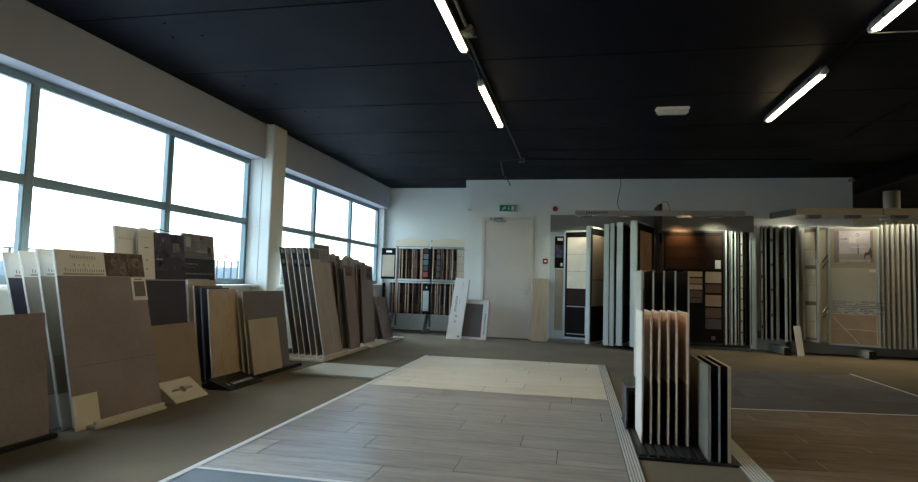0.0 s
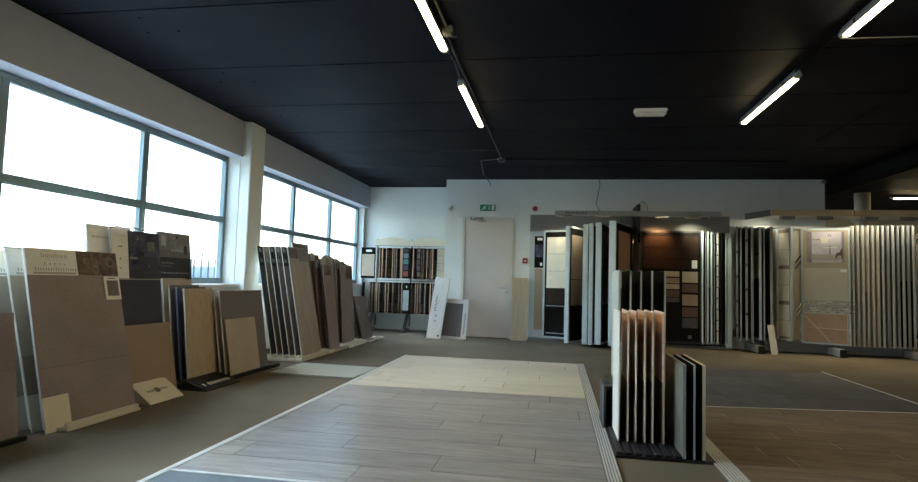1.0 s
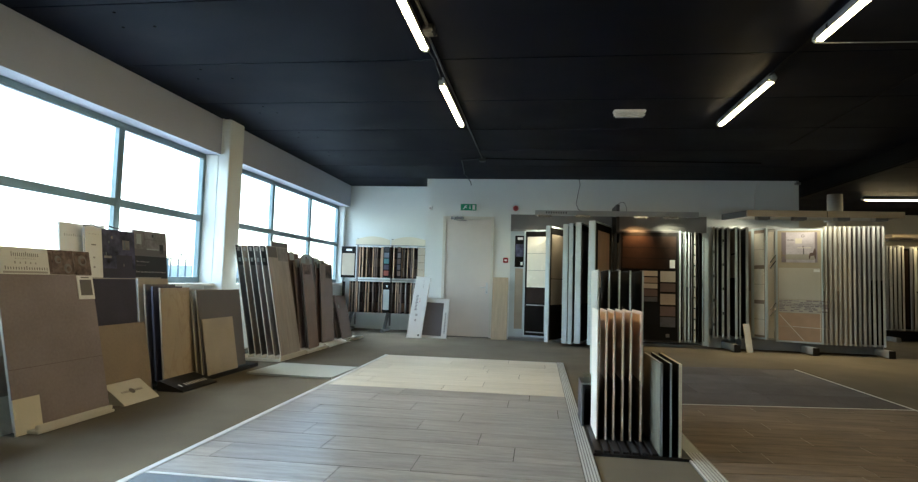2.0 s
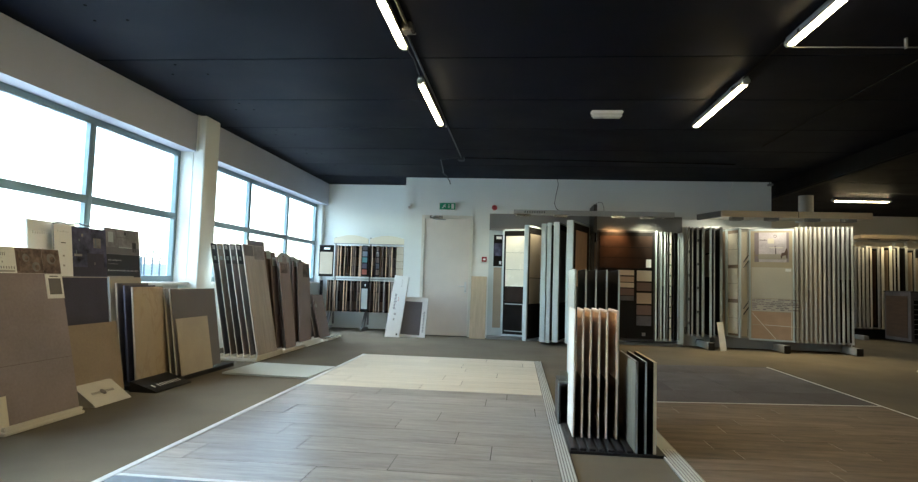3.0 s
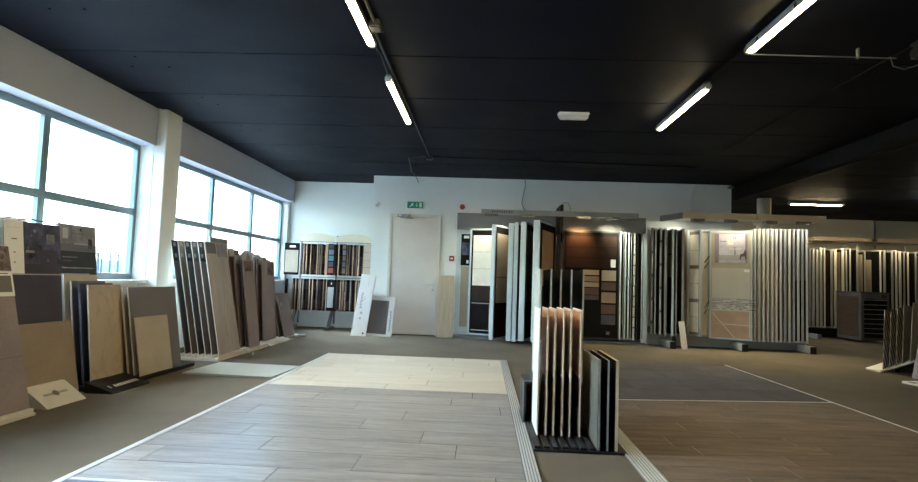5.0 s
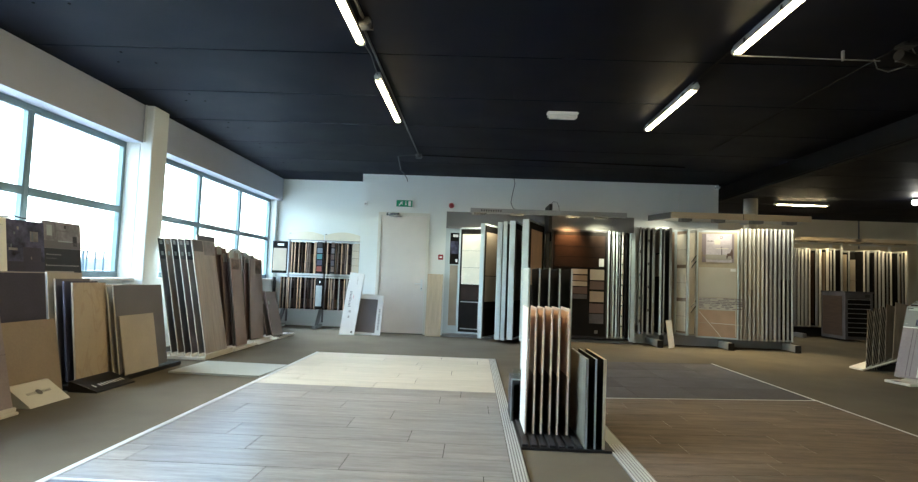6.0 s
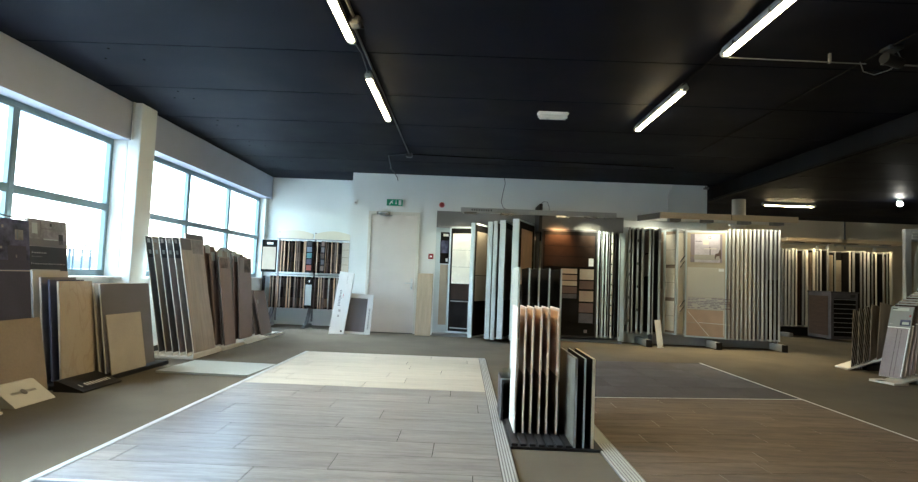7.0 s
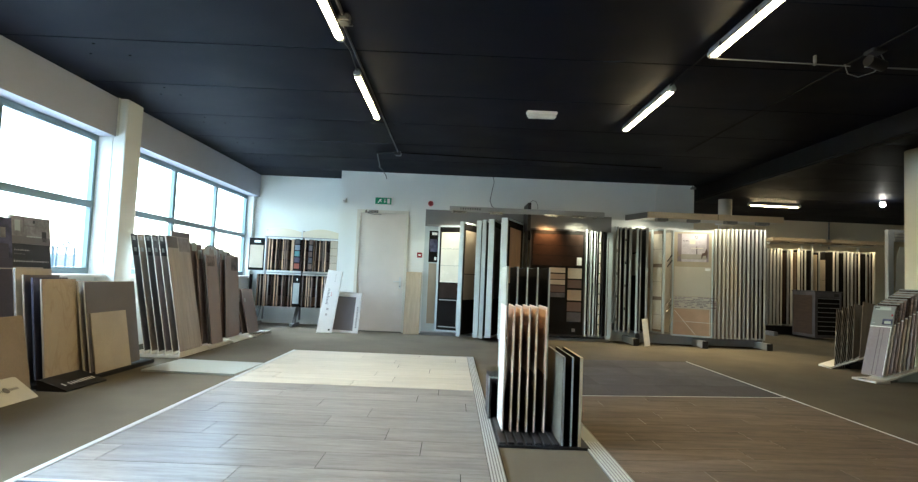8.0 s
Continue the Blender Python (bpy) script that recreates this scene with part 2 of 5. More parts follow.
    ledwarm=glow("lit_warm_spot", (1.0, 0.80, 0.55), 3.0),
    bulb=glow("lit_bulb", (1.0, 0.92, 0.78), 14.0),
    smoky=mat("opaque_grey_cover", (0.26, 0.26, 0.25), 0.3, bump=0.0),
    lens=mat("translucent_white_lens", (0.62, 0.62, 0.60), 0.3, bump=0.0),
    glass=glass("window_glass", (0.90, 0.985, 0.965)),
    acrylic=glass("clear_acrylic", (0.85, 0.95, 0.92), 0.05),
)


# ---- building helpers ----
def box(bm, x0, y0, z0, x1, y1, z1, m=None):
    r = bmesh.ops.create_cube(bm, size=1.0)
    t = Matrix.LocRotScale(((x0 + x1) / 2, (y0 + y1) / 2, (z0 + z1) / 2), None, (abs(x1 - x0), abs(y1 - y0), abs(z1 - z0)))
    bmesh.ops.transform(bm, matrix=(m @ t) if m else t, verts=r["verts"])
    return r["verts"]


def rbox(x0, y0, z0, x1, y1, z1, r=0.004, seg=2):
    """A box with rounded edges."""
    bm = bmesh.new()
    box(bm, x0, y0, z0, x1, y1, z1)
    r = min(r, 0.45 * min(abs(x1 - x0), abs(y1 - y0), abs(z1 - z0)))
    bmesh.ops.bevel(bm, geom=bm.edges[:], offset=r, segments=seg, affect="EDGES")
    return bm


def boxes(*list_of):
    bm = bmesh.new()
    for b in list_of:
        box(bm, *b)
    return bm


def cyl(bm, p, q, r, seg=16, r2=None):
    """A rod from p to q."""
    p, q = Vector(p), Vector(q)
    d = q - p
    out = bmesh.ops.create_cone(bm, cap_ends=True, segments=seg, radius1=r, radius2=r if r2 is None else r2, depth=d.length)
    m = Matrix.Translation((p + q) / 2) @ d.to_track_quat("Z", "Y").to_matrix().to_4x4()
    bmesh.ops.transform(bm, matrix=m, verts=out["verts"])
    return bm


def rod(p, q, r, seg=16, r2=None):
    return cyl(bmesh.new(), p, q, r, seg, r2)


def prism(pts, axis, a, b):
    """A polygon swept along an axis from a to b; pts are the other two coordinates in x, y, z order."""
    bm = bmesh.new()

    def at(p, v):
        c = list(p)
        c.insert("xyz".index(axis), v)
        return bm.verts.new(c)
    lo, hi = [at(p, a) for p in pts], [at(p, b) for p in pts]
    bm.faces.new(lo)
    bm.faces.new(list(reversed(hi)))
    for i in range(len(pts)):
        j = (i + 1) % len(pts)
        bm.faces.new((lo[i], hi[i], hi[j], lo[j]))
    bmesh.ops.recalc_face_normals(bm, faces=bm.faces[:])
    return bm


def mesh_of(name, bm, material, smooth=False):
    me = bpy.data.meshes.new(name)
    bm.to_mesh(me)
    bm.free()
    me.materials.append(M[material])
    if smooth:
        me.shade_smooth()
    return me


def part(name, bm, material, parent, label="", smooth=False):
    me = bm if isinstance(bm, bpy.types.Mesh) else mesh_of(name, bm, material, smooth)
    ob = new(name, me)
    ob.parent = parent
    if label:
        ob["label"] = label
    return ob


def thing(name, m, label, category, group="", kind=""):
    """An empty at the base of a thing, to hold its parts."""
    ob = new(name)
    ob.empty_display_size = 0.1
    ob.matrix_basis = m
    return tagged(ob, label, category, group, kind)


def solid(name, bm, material, label, category, m=None, group="", kind="", smooth=False):
    """A thing that is one mesh."""
    ob = new(name, mesh_of(name, bm, material, smooth))
    if m:
        ob.matrix_basis = m
    return tagged(ob, label, category, group, kind)


def struct(name, bm, material, label, category):
    return solid(name, bm, material, label, category, kind="structure")


def wire(name, pts, r, material, label="", category="", parent=None):
    cu = bpy.data.curves.new(name, "CURVE")
    cu.dimensions, cu.bevel_depth, cu.bevel_resolution = "3D", r, 2
    sp = cu.splines.new("POLY")
    sp.points.add(len(pts) - 1)
    for q, p in zip(sp.points, pts):
        q.co = (*p, 1)
    tmp = bpy.data.objects.new(name, cu)
    me = bpy.data.meshes.new_from_object(tmp)
    bpy.data.objects.remove(tmp)
    me.materials.clear()
    me.materials.append(M[material])
    ob = new(name, me)
    if parent:
        ob.parent = parent
        if label:
            ob["label"] = label
    else:
        tagged(ob, label, category)
    return ob

# ---- the room ----
CEIL = 3.058
WALL_Y = 11.303
ALC_Y = 12.262
WIN_X = -2.10
BEAM_X = -1.867
FAR_Y = 16.2
XR = 16.0
YB = -5.0

struct("floor", boxes((-2.17, YB, -0.2, XR, FAR_Y, 0.0)), "carpet", "worn brown-grey short pile carpet floor", "floor")
# ceiling: painted boards across the room, with open joints
bm = boxes((-2.17, YB, CEIL + 0.02, XR, FAR_Y, CEIL + 0.2))
y = 3.88 - 1.225 * 8
while y < FAR_Y:
    box(bm, -1.95, max(y, YB) + 0.008, CEIL, XR, min(y + 1.218, FAR_Y), CEIL + 0.02)
    y += 1.225
struct("ceiling", bm, "ceiling", "matt black painted board ceiling with open joints", "ceiling")
struct("wall_north", boxes((0.0, WALL_Y, 0, 6.85, WALL_Y + 0.15, CEIL), (0.0, WALL_Y + 0.15, 0, 0.15, ALC_Y, CEIL)), "wall", "white painted plaster wall with an exit door", "wall")
struct("wall_alcove", boxes((-2.17, ALC_Y, 0, 0.15, ALC_Y + 0.15, CEIL)), "wall", "white painted wall at the end of the windows", "wall")
struct("wall_far", boxes((0.15, FAR_Y, 0, XR + 0.15, FAR_Y + 0.15, CEIL)), "cream", "cream painted far wall of the showroom", "wall")
struct("wall_east", boxes((XR, YB, 0, XR + 0.15, FAR_Y, CEIL)), "cream", "plain cream wall closing the showroom", "wall")
struct("wall_south", boxes((-2.17, YB - 0.15, 0, XR, YB, CEIL)), "wall", "plain white wall behind the camera", "wall")
# dark screw holes in the ceiling boards near the windows
g = bmesh.new()
hole = random.Random(5)
for k in range(7):
    for q in range(3):
        hx, hy = -1.25 + 0.14 * q + hole.uniform(-0.05, 0.05), 2.9 + 1.225 * k + (-0.12 if q % 2 else 0.14)
        cyl(g, (hx, hy, CEIL - 0.003), (hx, hy, CEIL + 0.01), 0.012, 10)
tagged(new("ceiling_holes", mesh_of("ceiling_holes", g, "hole")), "small dark screw holes in the black ceiling", "screw holes", "", "stuff")
# window wall: parapet, beams and pillar
struct("wall_west", boxes((-2.17, YB, 0, -2.0, ALC_Y, 0.92), (-2.17, YB, 2.60, -2.14, ALC_Y, CEIL), (-2.17, 6.98, 0.92, -1.90, 7.34, 2.60),
                          (-2.17, 12.13, 0.92, -1.95, ALC_Y, 2.60), (-2.17, YB, 0.92, -1.95, -1.2, 2.60)), "wall", "white wall below and between the windows", "wall")
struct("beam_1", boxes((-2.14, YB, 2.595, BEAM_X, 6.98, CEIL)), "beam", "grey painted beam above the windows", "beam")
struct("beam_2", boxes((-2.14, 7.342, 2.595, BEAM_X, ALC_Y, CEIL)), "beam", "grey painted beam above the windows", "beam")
struct("pillar", rbox(-2.14, 6.985, 0, -1.755, 7.34, CEIL, 0.008), "wall", "white painted pillar between two windows", "pillar")
struct("dark_beam", rbox(6.95, YB, 2.79, 7.10, FAR_Y, CEIL, 0.02), "blackframe", "black painted beam under the ceiling", "beam")


def window(name, y0, y1, mullions, label):
    w = thing(name, pose(WIN_X, 0, 0), label, "window", kind="structure")
    z0, z1, zt, h = 0.95, 2.60, 1.768, 0.035
    for n, b in (("head_rail", (-h, y0, z1 - 0.06, h, y1, z1)), ("bottom_rail", (-h, y0, z0, h, y1, z0 + 0.06)),
                 ("jamb", (-h, y0, z0 + 0.06, h, y0 + 0.035, z1 - 0.06)), ("jamb", (-h, y1 - 0.035, z0 + 0.06, h, y1, z1 - 0.06))):
        part(n, rbox(*b, 0.004), "winframe", w)
    posts = [y0 + 0.035] + [v for m in mullions for v in (m - 0.030, m + 0.030)] + [y1 - 0.035]
    for m in mullions:
        part("mullion", rbox(-h, m - 0.030, z0 + 0.06, h, m + 0.030, z1 - 0.06, 0.004), "winframe", w)
    for a, b in zip(posts[::2], posts[1::2]):
        part("transom", rbox(-h, a, zt - 0.027, h, b, zt + 0.027, 0.004), "winframe", w)
        for lo, hi in ((z0 + 0.06, zt - 0.027), (zt + 0.027, z1 - 0.06)):
            g = boxes()
            for q in ((a, lo, b, lo + 0.013), (a, hi - 0.013, b, hi), (a, lo + 0.013, a + 0.013, hi - 0.013), (b - 0.013, lo + 0.013, b, hi - 0.013)):
                box(g, -0.012, q[0], q[1], 0.03, q[2], q[3])
            part("glazing_bead", g, "winframe", w)
            p = part("pane", boxes((-0.003, a, lo, 0.003, b, hi)), "glass", w, "clear window pane")
            p.visible_shadow = False
    part("window_sill", rbox(-0.06, y0, 0.918, 0.25, y1, 0.95, 0.006), "sill", w, "white window sill")
    return w


window("window_1", -1.2, 6.98, [0.60, 2.22, 3.83, 5.445], "wide blue-grey framed window with bright panes")
window("window_2", 7.34, 12.12, [8.98, 10.56], "blue-grey framed window beside the alcove")

# outside
struct("ground", boxes((-400, -400, -0.6, -2.17, 400, -0.4)), "asphalt", "pale paved ground outside the windows", "ground")
rl = thing("roadside_railing", pose(-18, 0, -0.4), "grey metal railing outside the windows", "railing")
part("top_rail", boxes((-0.04, 0, 2.19, 0.04, 72, 2.25)), "rail", rl)
part("bottom_rail", boxes((-0.03, 0, 1.0, 0.03, 72, 1.05)), "rail", rl)
bar = mesh_of("baluster", boxes((-0.03, -0.04, 1.05, 0.03, 0.04, 2.19)), "rail")
for i in range(102):
    part("baluster", bar, "rail", rl).location = (0, 0.2 + 0.7 * i, 0)
for i in range(25):
    part("post", boxes((-0.05, 3 * i - 0.05, 0, 0.05, 3 * i + 0.05, 2.19)), "rail", rl)
sg = thing("roadside_sign", pose(-18.3, 0, -0.4), "grey letters of a sign above the railing", "sign")
part("rail", boxes((-0.03, 27.0, 2.33, 0.03, 33.0, 2.36)), "rail", sg)
for y in (27.1, 32.9):
    part("post", boxes((-0.04, y - 0.04, 0, 0.04, y + 0.04, 2.33)), "rail", sg)
cu = bpy.data.curves.new("letter", "FONT")
for ch, y in (("E", 30.46), ("L", 30.78), ("E", 31.07), ("N", 31.38)):
    cu.body, cu.size, cu.extrude = ch, 0.42, 0.02
    tmp = bpy.data.objects.new("letter", cu)
    bpy.context.view_layer.update()
    me = bpy.data.meshes.new_from_object(tmp)
    bpy.data.objects.remove(tmp)
    me.materials.clear()
    me.materials.append(M["rail"])
    part("letter", me, "rail", sg).matrix_basis = pose(0.03, y, 2.36, 90, 0, 90)
# low buildings far off, beyond the railing
far = random.Random(21)
for i in range(9):
    y = 60 + 22 * i
    hb = far.uniform(2.2, 4.5)
    struct("backdrop", boxes((-130, y, -0.4, -118, y + far.uniform(14, 21), hb)), "facade", "pale blue-grey low building far outside the windows", "building")

# ---- floor displays ----
Z = 0.011
LAT = 3.599


def field(name, x0, y0, x1, y1, label, joint="grout"):
    return struct(name, boxes((x0, y0, 0.001, x1, y1, Z - (0.003 if joint == "grout" else 0.0011))), joint, label, "display floor")


PLANKS = []


def planks(parent, x0, x1, y0, rows, material, starts, length=1.202, width=0.302):
    for i in range(rows):
        ya, yb = y0 + i * width, y0 + (i + 1) * width
        cuts = [starts[i % len(starts)] + length * k for k in range(-6, 7)]
        xs = [x0] + [c for c in cuts if x0 + 0.05 < c < x1 - 0.05] + [x1]
        for a, b in zip(xs, xs[1:]):
            PLANKS.append((parent, a + 0.0024, ya + 0.0021, b - 0.0024, yb - 0.0021, material))


left_field = field("floor_display_1", 0.135, 2.99, 2.465, 8.13, "wood-look plank tiles, grey and cream, laid in the carpet")


def askew(x, y):
    """The second display floor is laid a little askew to the first."""
    return (x, y + 0.15 * (x - 4.58))


def askew_sheet(x0, x1, y0, y1, z0, z1):
    return prism([askew(x0, y0), askew(x1, y0), askew(x1, y1), askew(x0, y1)], "z", z0, z1)


right_field = struct("floor_display_2", askew_sheet(3.257, 5.64, 0.97, 5.83, 0.001, Z - 0.0011), "grout_pale", "brown wood-look planks with pale joints", "display floor")
slate_bed = struct("floor_display_4", askew_sheet(3.257, 5.64, 5.848, 8.41, 0.001, Z - 0.0012), "slategrout", "dark slate tiles laid beyond the brown planks", "display floor")
planks(left_field, 0.135, 2.465, LAT - 2 * 0.302, 9, "plank_grey", [1.1, 1.5, 0.86, 0.615, 1.35, 0.414, 1.17, 0.75, 0.93])
planks(left_field, 0.135, 2.465, LAT + 7 * 0.302, 8, "plank_cream", [1.273, 0.45, 1.434, 0.8, 1.62, 0.35, 1.1, 0.62])
planks(right_field, 3.257, 5.64, 5.83 - 22 * 0.22, 22, "plank_brown", [3.9, 4.3, 3.6, 4.55, 4.0, 3.42, 4.2, 3.7, 4.45, 3.55, 4.05, 3.74, 4.07, 4.175, 3.65, 4.415, 4.10, 4.655, 3.975, 4.255, 4.485, 4.10], 0.89, 0.22)
for xa, xb in ((3.257, 3.84), (3.84, 4.46), (4.46, 5.10), (5.10, 5.64)):
    ya = 5.848
    while ya < 8.35:
        yb = min(ya + 0.62, 8.41)
        PLANKS.append((slate_bed, xa + 0.0025, ya + 0.0025, xb - 0.0025, yb - 0.0025, "slate"))
        ya = yb


def ribbed(name, x0, x1, y0, y1, ribs, label):
    """A ribbed floor trim with a ramped section."""
    t = thing(name, pose(0, 0, 0), label, "floor trim", kind="structure")
    part("strip", boxes((x0, y0, 0.001, x1, y1, Z - 0.001)), "greymetal", t)
    w = (x1 - x0) / ribs
    for i in range(ribs):
        part("rib", boxes((x0 + (i + 0.12) * w, y0, Z - 0.001, x0 + (i + 0.62) * w, y1, Z + 0.004)), "alu", t)
    return t


ribbed("trim_1", 2.467, 2.552, 2.4, 8.13, 5, "ribbed aluminium transition strip beside the planks")
ribbed("trim_2", 3.135, 3.255, 1.2, 4.05, 6, "ribbed aluminium transition strip beside the planks")
struct("trim_7", rbox(3.140, 4.052, 0.001, 3.252, 7.95, Z + 0.001, 0.003), "slabgrey", "flat worn strip beside the planks", "floor trim")
# edge shadow beside trim_1, laid as a thin near-black strip
struct("trim_8", boxes((2.553, 2.4, 0.001, 2.560, 8.13, 0.004)), "slot", "near-black strip as painted shadow between the ribbed strip and the carpet", "floor trim")
struct("trim_3", rbox(0.092, 2.4, 0.001, 0.134, 8.13, Z + 0.003, 0.002), "alu", "flat aluminium edge strip along the planks", "floor trim")
struct("trim_4", rbox(5.641, 1.1, 0.001, 5.660, 8.565, Z + 0.003, 0.002), "alu", "thin aluminium edge strip along the tiles", "floor trim")
struct("trim_5", askew_sheet(3.257, 5.64, 5.831, 5.847, 0.001, Z + 0.002), "alu", "thin aluminium strip between planks and slate", "floor trim")
struct("trim_6", boxes((0.135, 2.955, 0.001, 2.465, 2.988, Z + 0.002)), "alu", "thin aluminium strip across the floor", "floor trim")
struct("floor_display_3", boxes((0.135, 1.2, 0.001, 2.465, 2.953, Z)), "bluetile", "blue-grey tiles laid beyond the planks", "display floor")

# ---- door and what hangs on the wall ----
W = WALL_Y
d = thing("door_1", pose(0, W, 0), "closed beige flush exit door in a pale frame", "door", kind="structure")
part("door_frame", boxes((0.345, -0.03, 0, 0.405, 0, 2.32), (1.283, -0.03, 0, 1.338, 0, 2.32), (0.405, -0.03, 2.262, 1.283, 0, 2.32)), "doorframe", d)
part("door_leaf", rbox(0.408, -0.018, 0.012, 1.28, -0.001, 2.259, 0.003), "door", d)
part("threshold", boxes((0.405, -0.02, 0, 1.283, -0.001, 0.011)), "black", d)
h = part("door_handle", rbox(1.205, -0.027, 0.83, 1.245, -0.018, 1.05, 0.004), "alu", d, "steel lever handle on a long plate")
part("lever", cyl(rod((1.225, -0.018, 0.96), (1.225, -0.07, 0.96), 0.010), (1.225, -0.066, 0.96), (1.10, -0.066, 0.96), 0.009), "alu", h)
part("cylinder", rod((1.225, -0.018, 0.87), (1.225, -0.034, 0.87), 0.011), "steel", h)
cl = part("door_closer", rbox(0.50, -0.075, 2.255, 0.75, -0.03, 2.31, 0.006), "steel", d, "silver door closer")
part("closer_arm", cyl(rod((0.56, -0.06, 2.25), (0.68, -0.14, 2.225), 0.008), (0.68, -0.14, 2.225), (0.80, -0.03, 2.24), 0.008), "greymetal", cl)
ex = thing("exit_sign", pose(0.838, W, 2.42), "green and white emergency exit sign with an arrow", "exit sign")
part("housing", rbox(-0.172, -0.06, 0, 0.172, 0, 0.15, 0.008), "white", ex)
part("panel", boxes((-0.155, -0.063, 0.012, 0.155, -0.06, 0.138)), "green", ex)
part("door_symbol", boxes((0.075, -0.066, 0.03, 0.125, -0.063, 0.122)), "white", ex)
part("arrow_shaft", boxes((0.02, -0.066, 0.06, 0.032, -0.063, 0.12)), "white", ex)
part("pictogram", prism([(-0.115, 0.035), (-0.09, 0.035), (-0.065, 0.07), (-0.04, 0.05), (-0.03, 0.06), (-0.055, 0.09), (-0.03, 0.10), (-0.035, 0.112), (-0.075, 0.105), (-0.085, 0.075)], "y", -0.066, -0.063), "white", ex)
part("arrow_head", prism([(0.002, 0.066), (0.05, 0.066), (0.026, 0.036)], "y", -0.066, -0.063), "white", ex)
al = thing("fire_alarm", pose(1.745, W, 2.49), "round red fire alarm sounder on the wall", "fire alarm")
part("base", rod((0, 0, 0), (0, -0.03, 0), 0.052, 24), "red", al)
part("dome", rod((0, -0.03, 0), (0, -0.075, 0), 0.046, 24, 0.036), "darkred", al)
cp = thing("call_point", pose(1.575, W, 1.487), "small red manual fire call point", "call point")
part("backplate", rbox(-0.056, -0.02, -0.056, 0.056, 0, 0.056, 0.006), "white", cp)
part("body", rbox(-0.048, -0.05, -0.05, 0.048, -0.02, 0.05, 0.006), "darkred", cp)
part("plate", boxes((-0.022, -0.053, -0.016, 0.024, -0.05, 0.014)), "paper", cp)
se = thing("wall_sensor", pose(0.085, W, 2.48), "small white alarm sensor high on the wall", "sensor")
part("body", rbox(-0.035, -0.05, -0.045, 0.035, 0, 0.045, 0.01), "white", se)
part("lens", rbox(-0.02, -0.06, -0.03, 0.02, -0.05, 0.005, 0.004), "paleink", se)
wire("hanging_cable", [(2.93, W - 0.04, CEIL), (2.95, W - 0.05, 2.95), (2.91, W - 0.05, 2.75), (2.88, W - 0.1, 2.58), (2.90, W - 0.4, 2.44), (2.93, 10.66, 2.38)], 0.006, "black", "thin black cable from the ceiling to the lamp bar", "cable")
wire("ceiling_cable", [(0.80, 10.6, CEIL - 0.02), (0.83, 11.0, CEIL - 0.02), (0.86, W - 0.03, 2.99), (0.875, W - 0.02, 2.93)], 0.008, "black", "short black cable end on the wall", "cable")
wire("white_cable", [(6.15, W - 0.05, CEIL - 0.01), (6.13, W - 0.08, 2.98), (6.08, W - 0.06, 2.85), (6.07, W - 0.05, 2.5)], 0.008, "white", "white cable hanging from the ceiling", "cable")
cb = thing("wall_camera", pose(6.80, W - 0.05, 3.0), "small dark camera housing at the wall's end", "camera")
part("body", rbox(-0.03, -0.05, -0.02, 0.05, 0.04, 0.02, 0.006), "greymetal", cb)
part("bracket", rod((0, 0, 0.02), (0, 0, 0.058), 0.01), "greymetal", cb)


# ---- ceiling lamps ----
def batten(n=1.60):
    b = thing("fluorescent_lamp", pose(1.215, 5.55, CEIL), "lit white fluorescent batten under the black ceiling", "ceiling lamp", "fluorescent lamps")
    part("body", prism([(-0.022, 0.0), (0.022, 0.0), (0.034, -0.034), (-0.034, -0.034)], "y", 0.02, n), "headgrey", b, "grey plastic housing")
    # opaque cover drawn down the sides, added to block light towards the ceiling
    part("cover", prism([(-0.034, -0.034), (0.034, -0.034), (0.035, -0.062), (0.033, -0.069), (-0.033, -0.069), (-0.035, -0.062)], "y", 0.05, n - 0.03), "smoky", b, "opaque grey cover that shields the ceiling from the tube")
    g = prism([(-0.031, -0.068), (0.031, -0.068), (0.0305, -0.070), (0.017, -0.084), (-0.017, -0.084), (-0.0305, -0.070)], "y", 0.075, n - 0.055)
    part("diffuser", g, "tube", b, "glowing ribbed diffuser")
    part("end_cap", rbox(-0.034, -0.005, -0.078, 0.034, 0.05, -0.02, 0.014), "slabgrey", b)
    part("end_cap", rbox(-0.034, n - 0.03, -0.078, 0.034, n + 0.025, -0.02, 0.014), "slabgrey", b)
    for k in range(3):
        yy = 0.25 + k * (n - 0.5) / 2
        for s in (-0.042, 0.035):
            part("clip", boxes((s, yy, -0.07, s + 0.007, yy + 0.025, -0.03)), "steel", b)
    return b


lamp = batten()
for x, y in ((1.215, 3.13), (4.28, 5.58), (4.28, 3.13)):
    copy_thing(lamp, pose(x, y, CEIL))
batten(1.17).matrix_basis = pose(10.0, 13.1, CEIL, 0, 0, 90)
el = thing("emergency_lamp", pose(3.18, 6.76, CEIL), "unlit white emergency lamp under the ceiling", "emergency lamp")
part("base", rbox(-0.18, -0.06, -0.03, 0.18, 0.06, 0, 0.01), "white", el)
part("lens", rbox(-0.17, -0.05, -0.075, 0.17, 0.05, -0.03, 0.018), "lens", el)
cn = thing("ceiling_conduit", pose(0, 0, CEIL), "black conduit with junction boxes under the ceiling", "conduit")
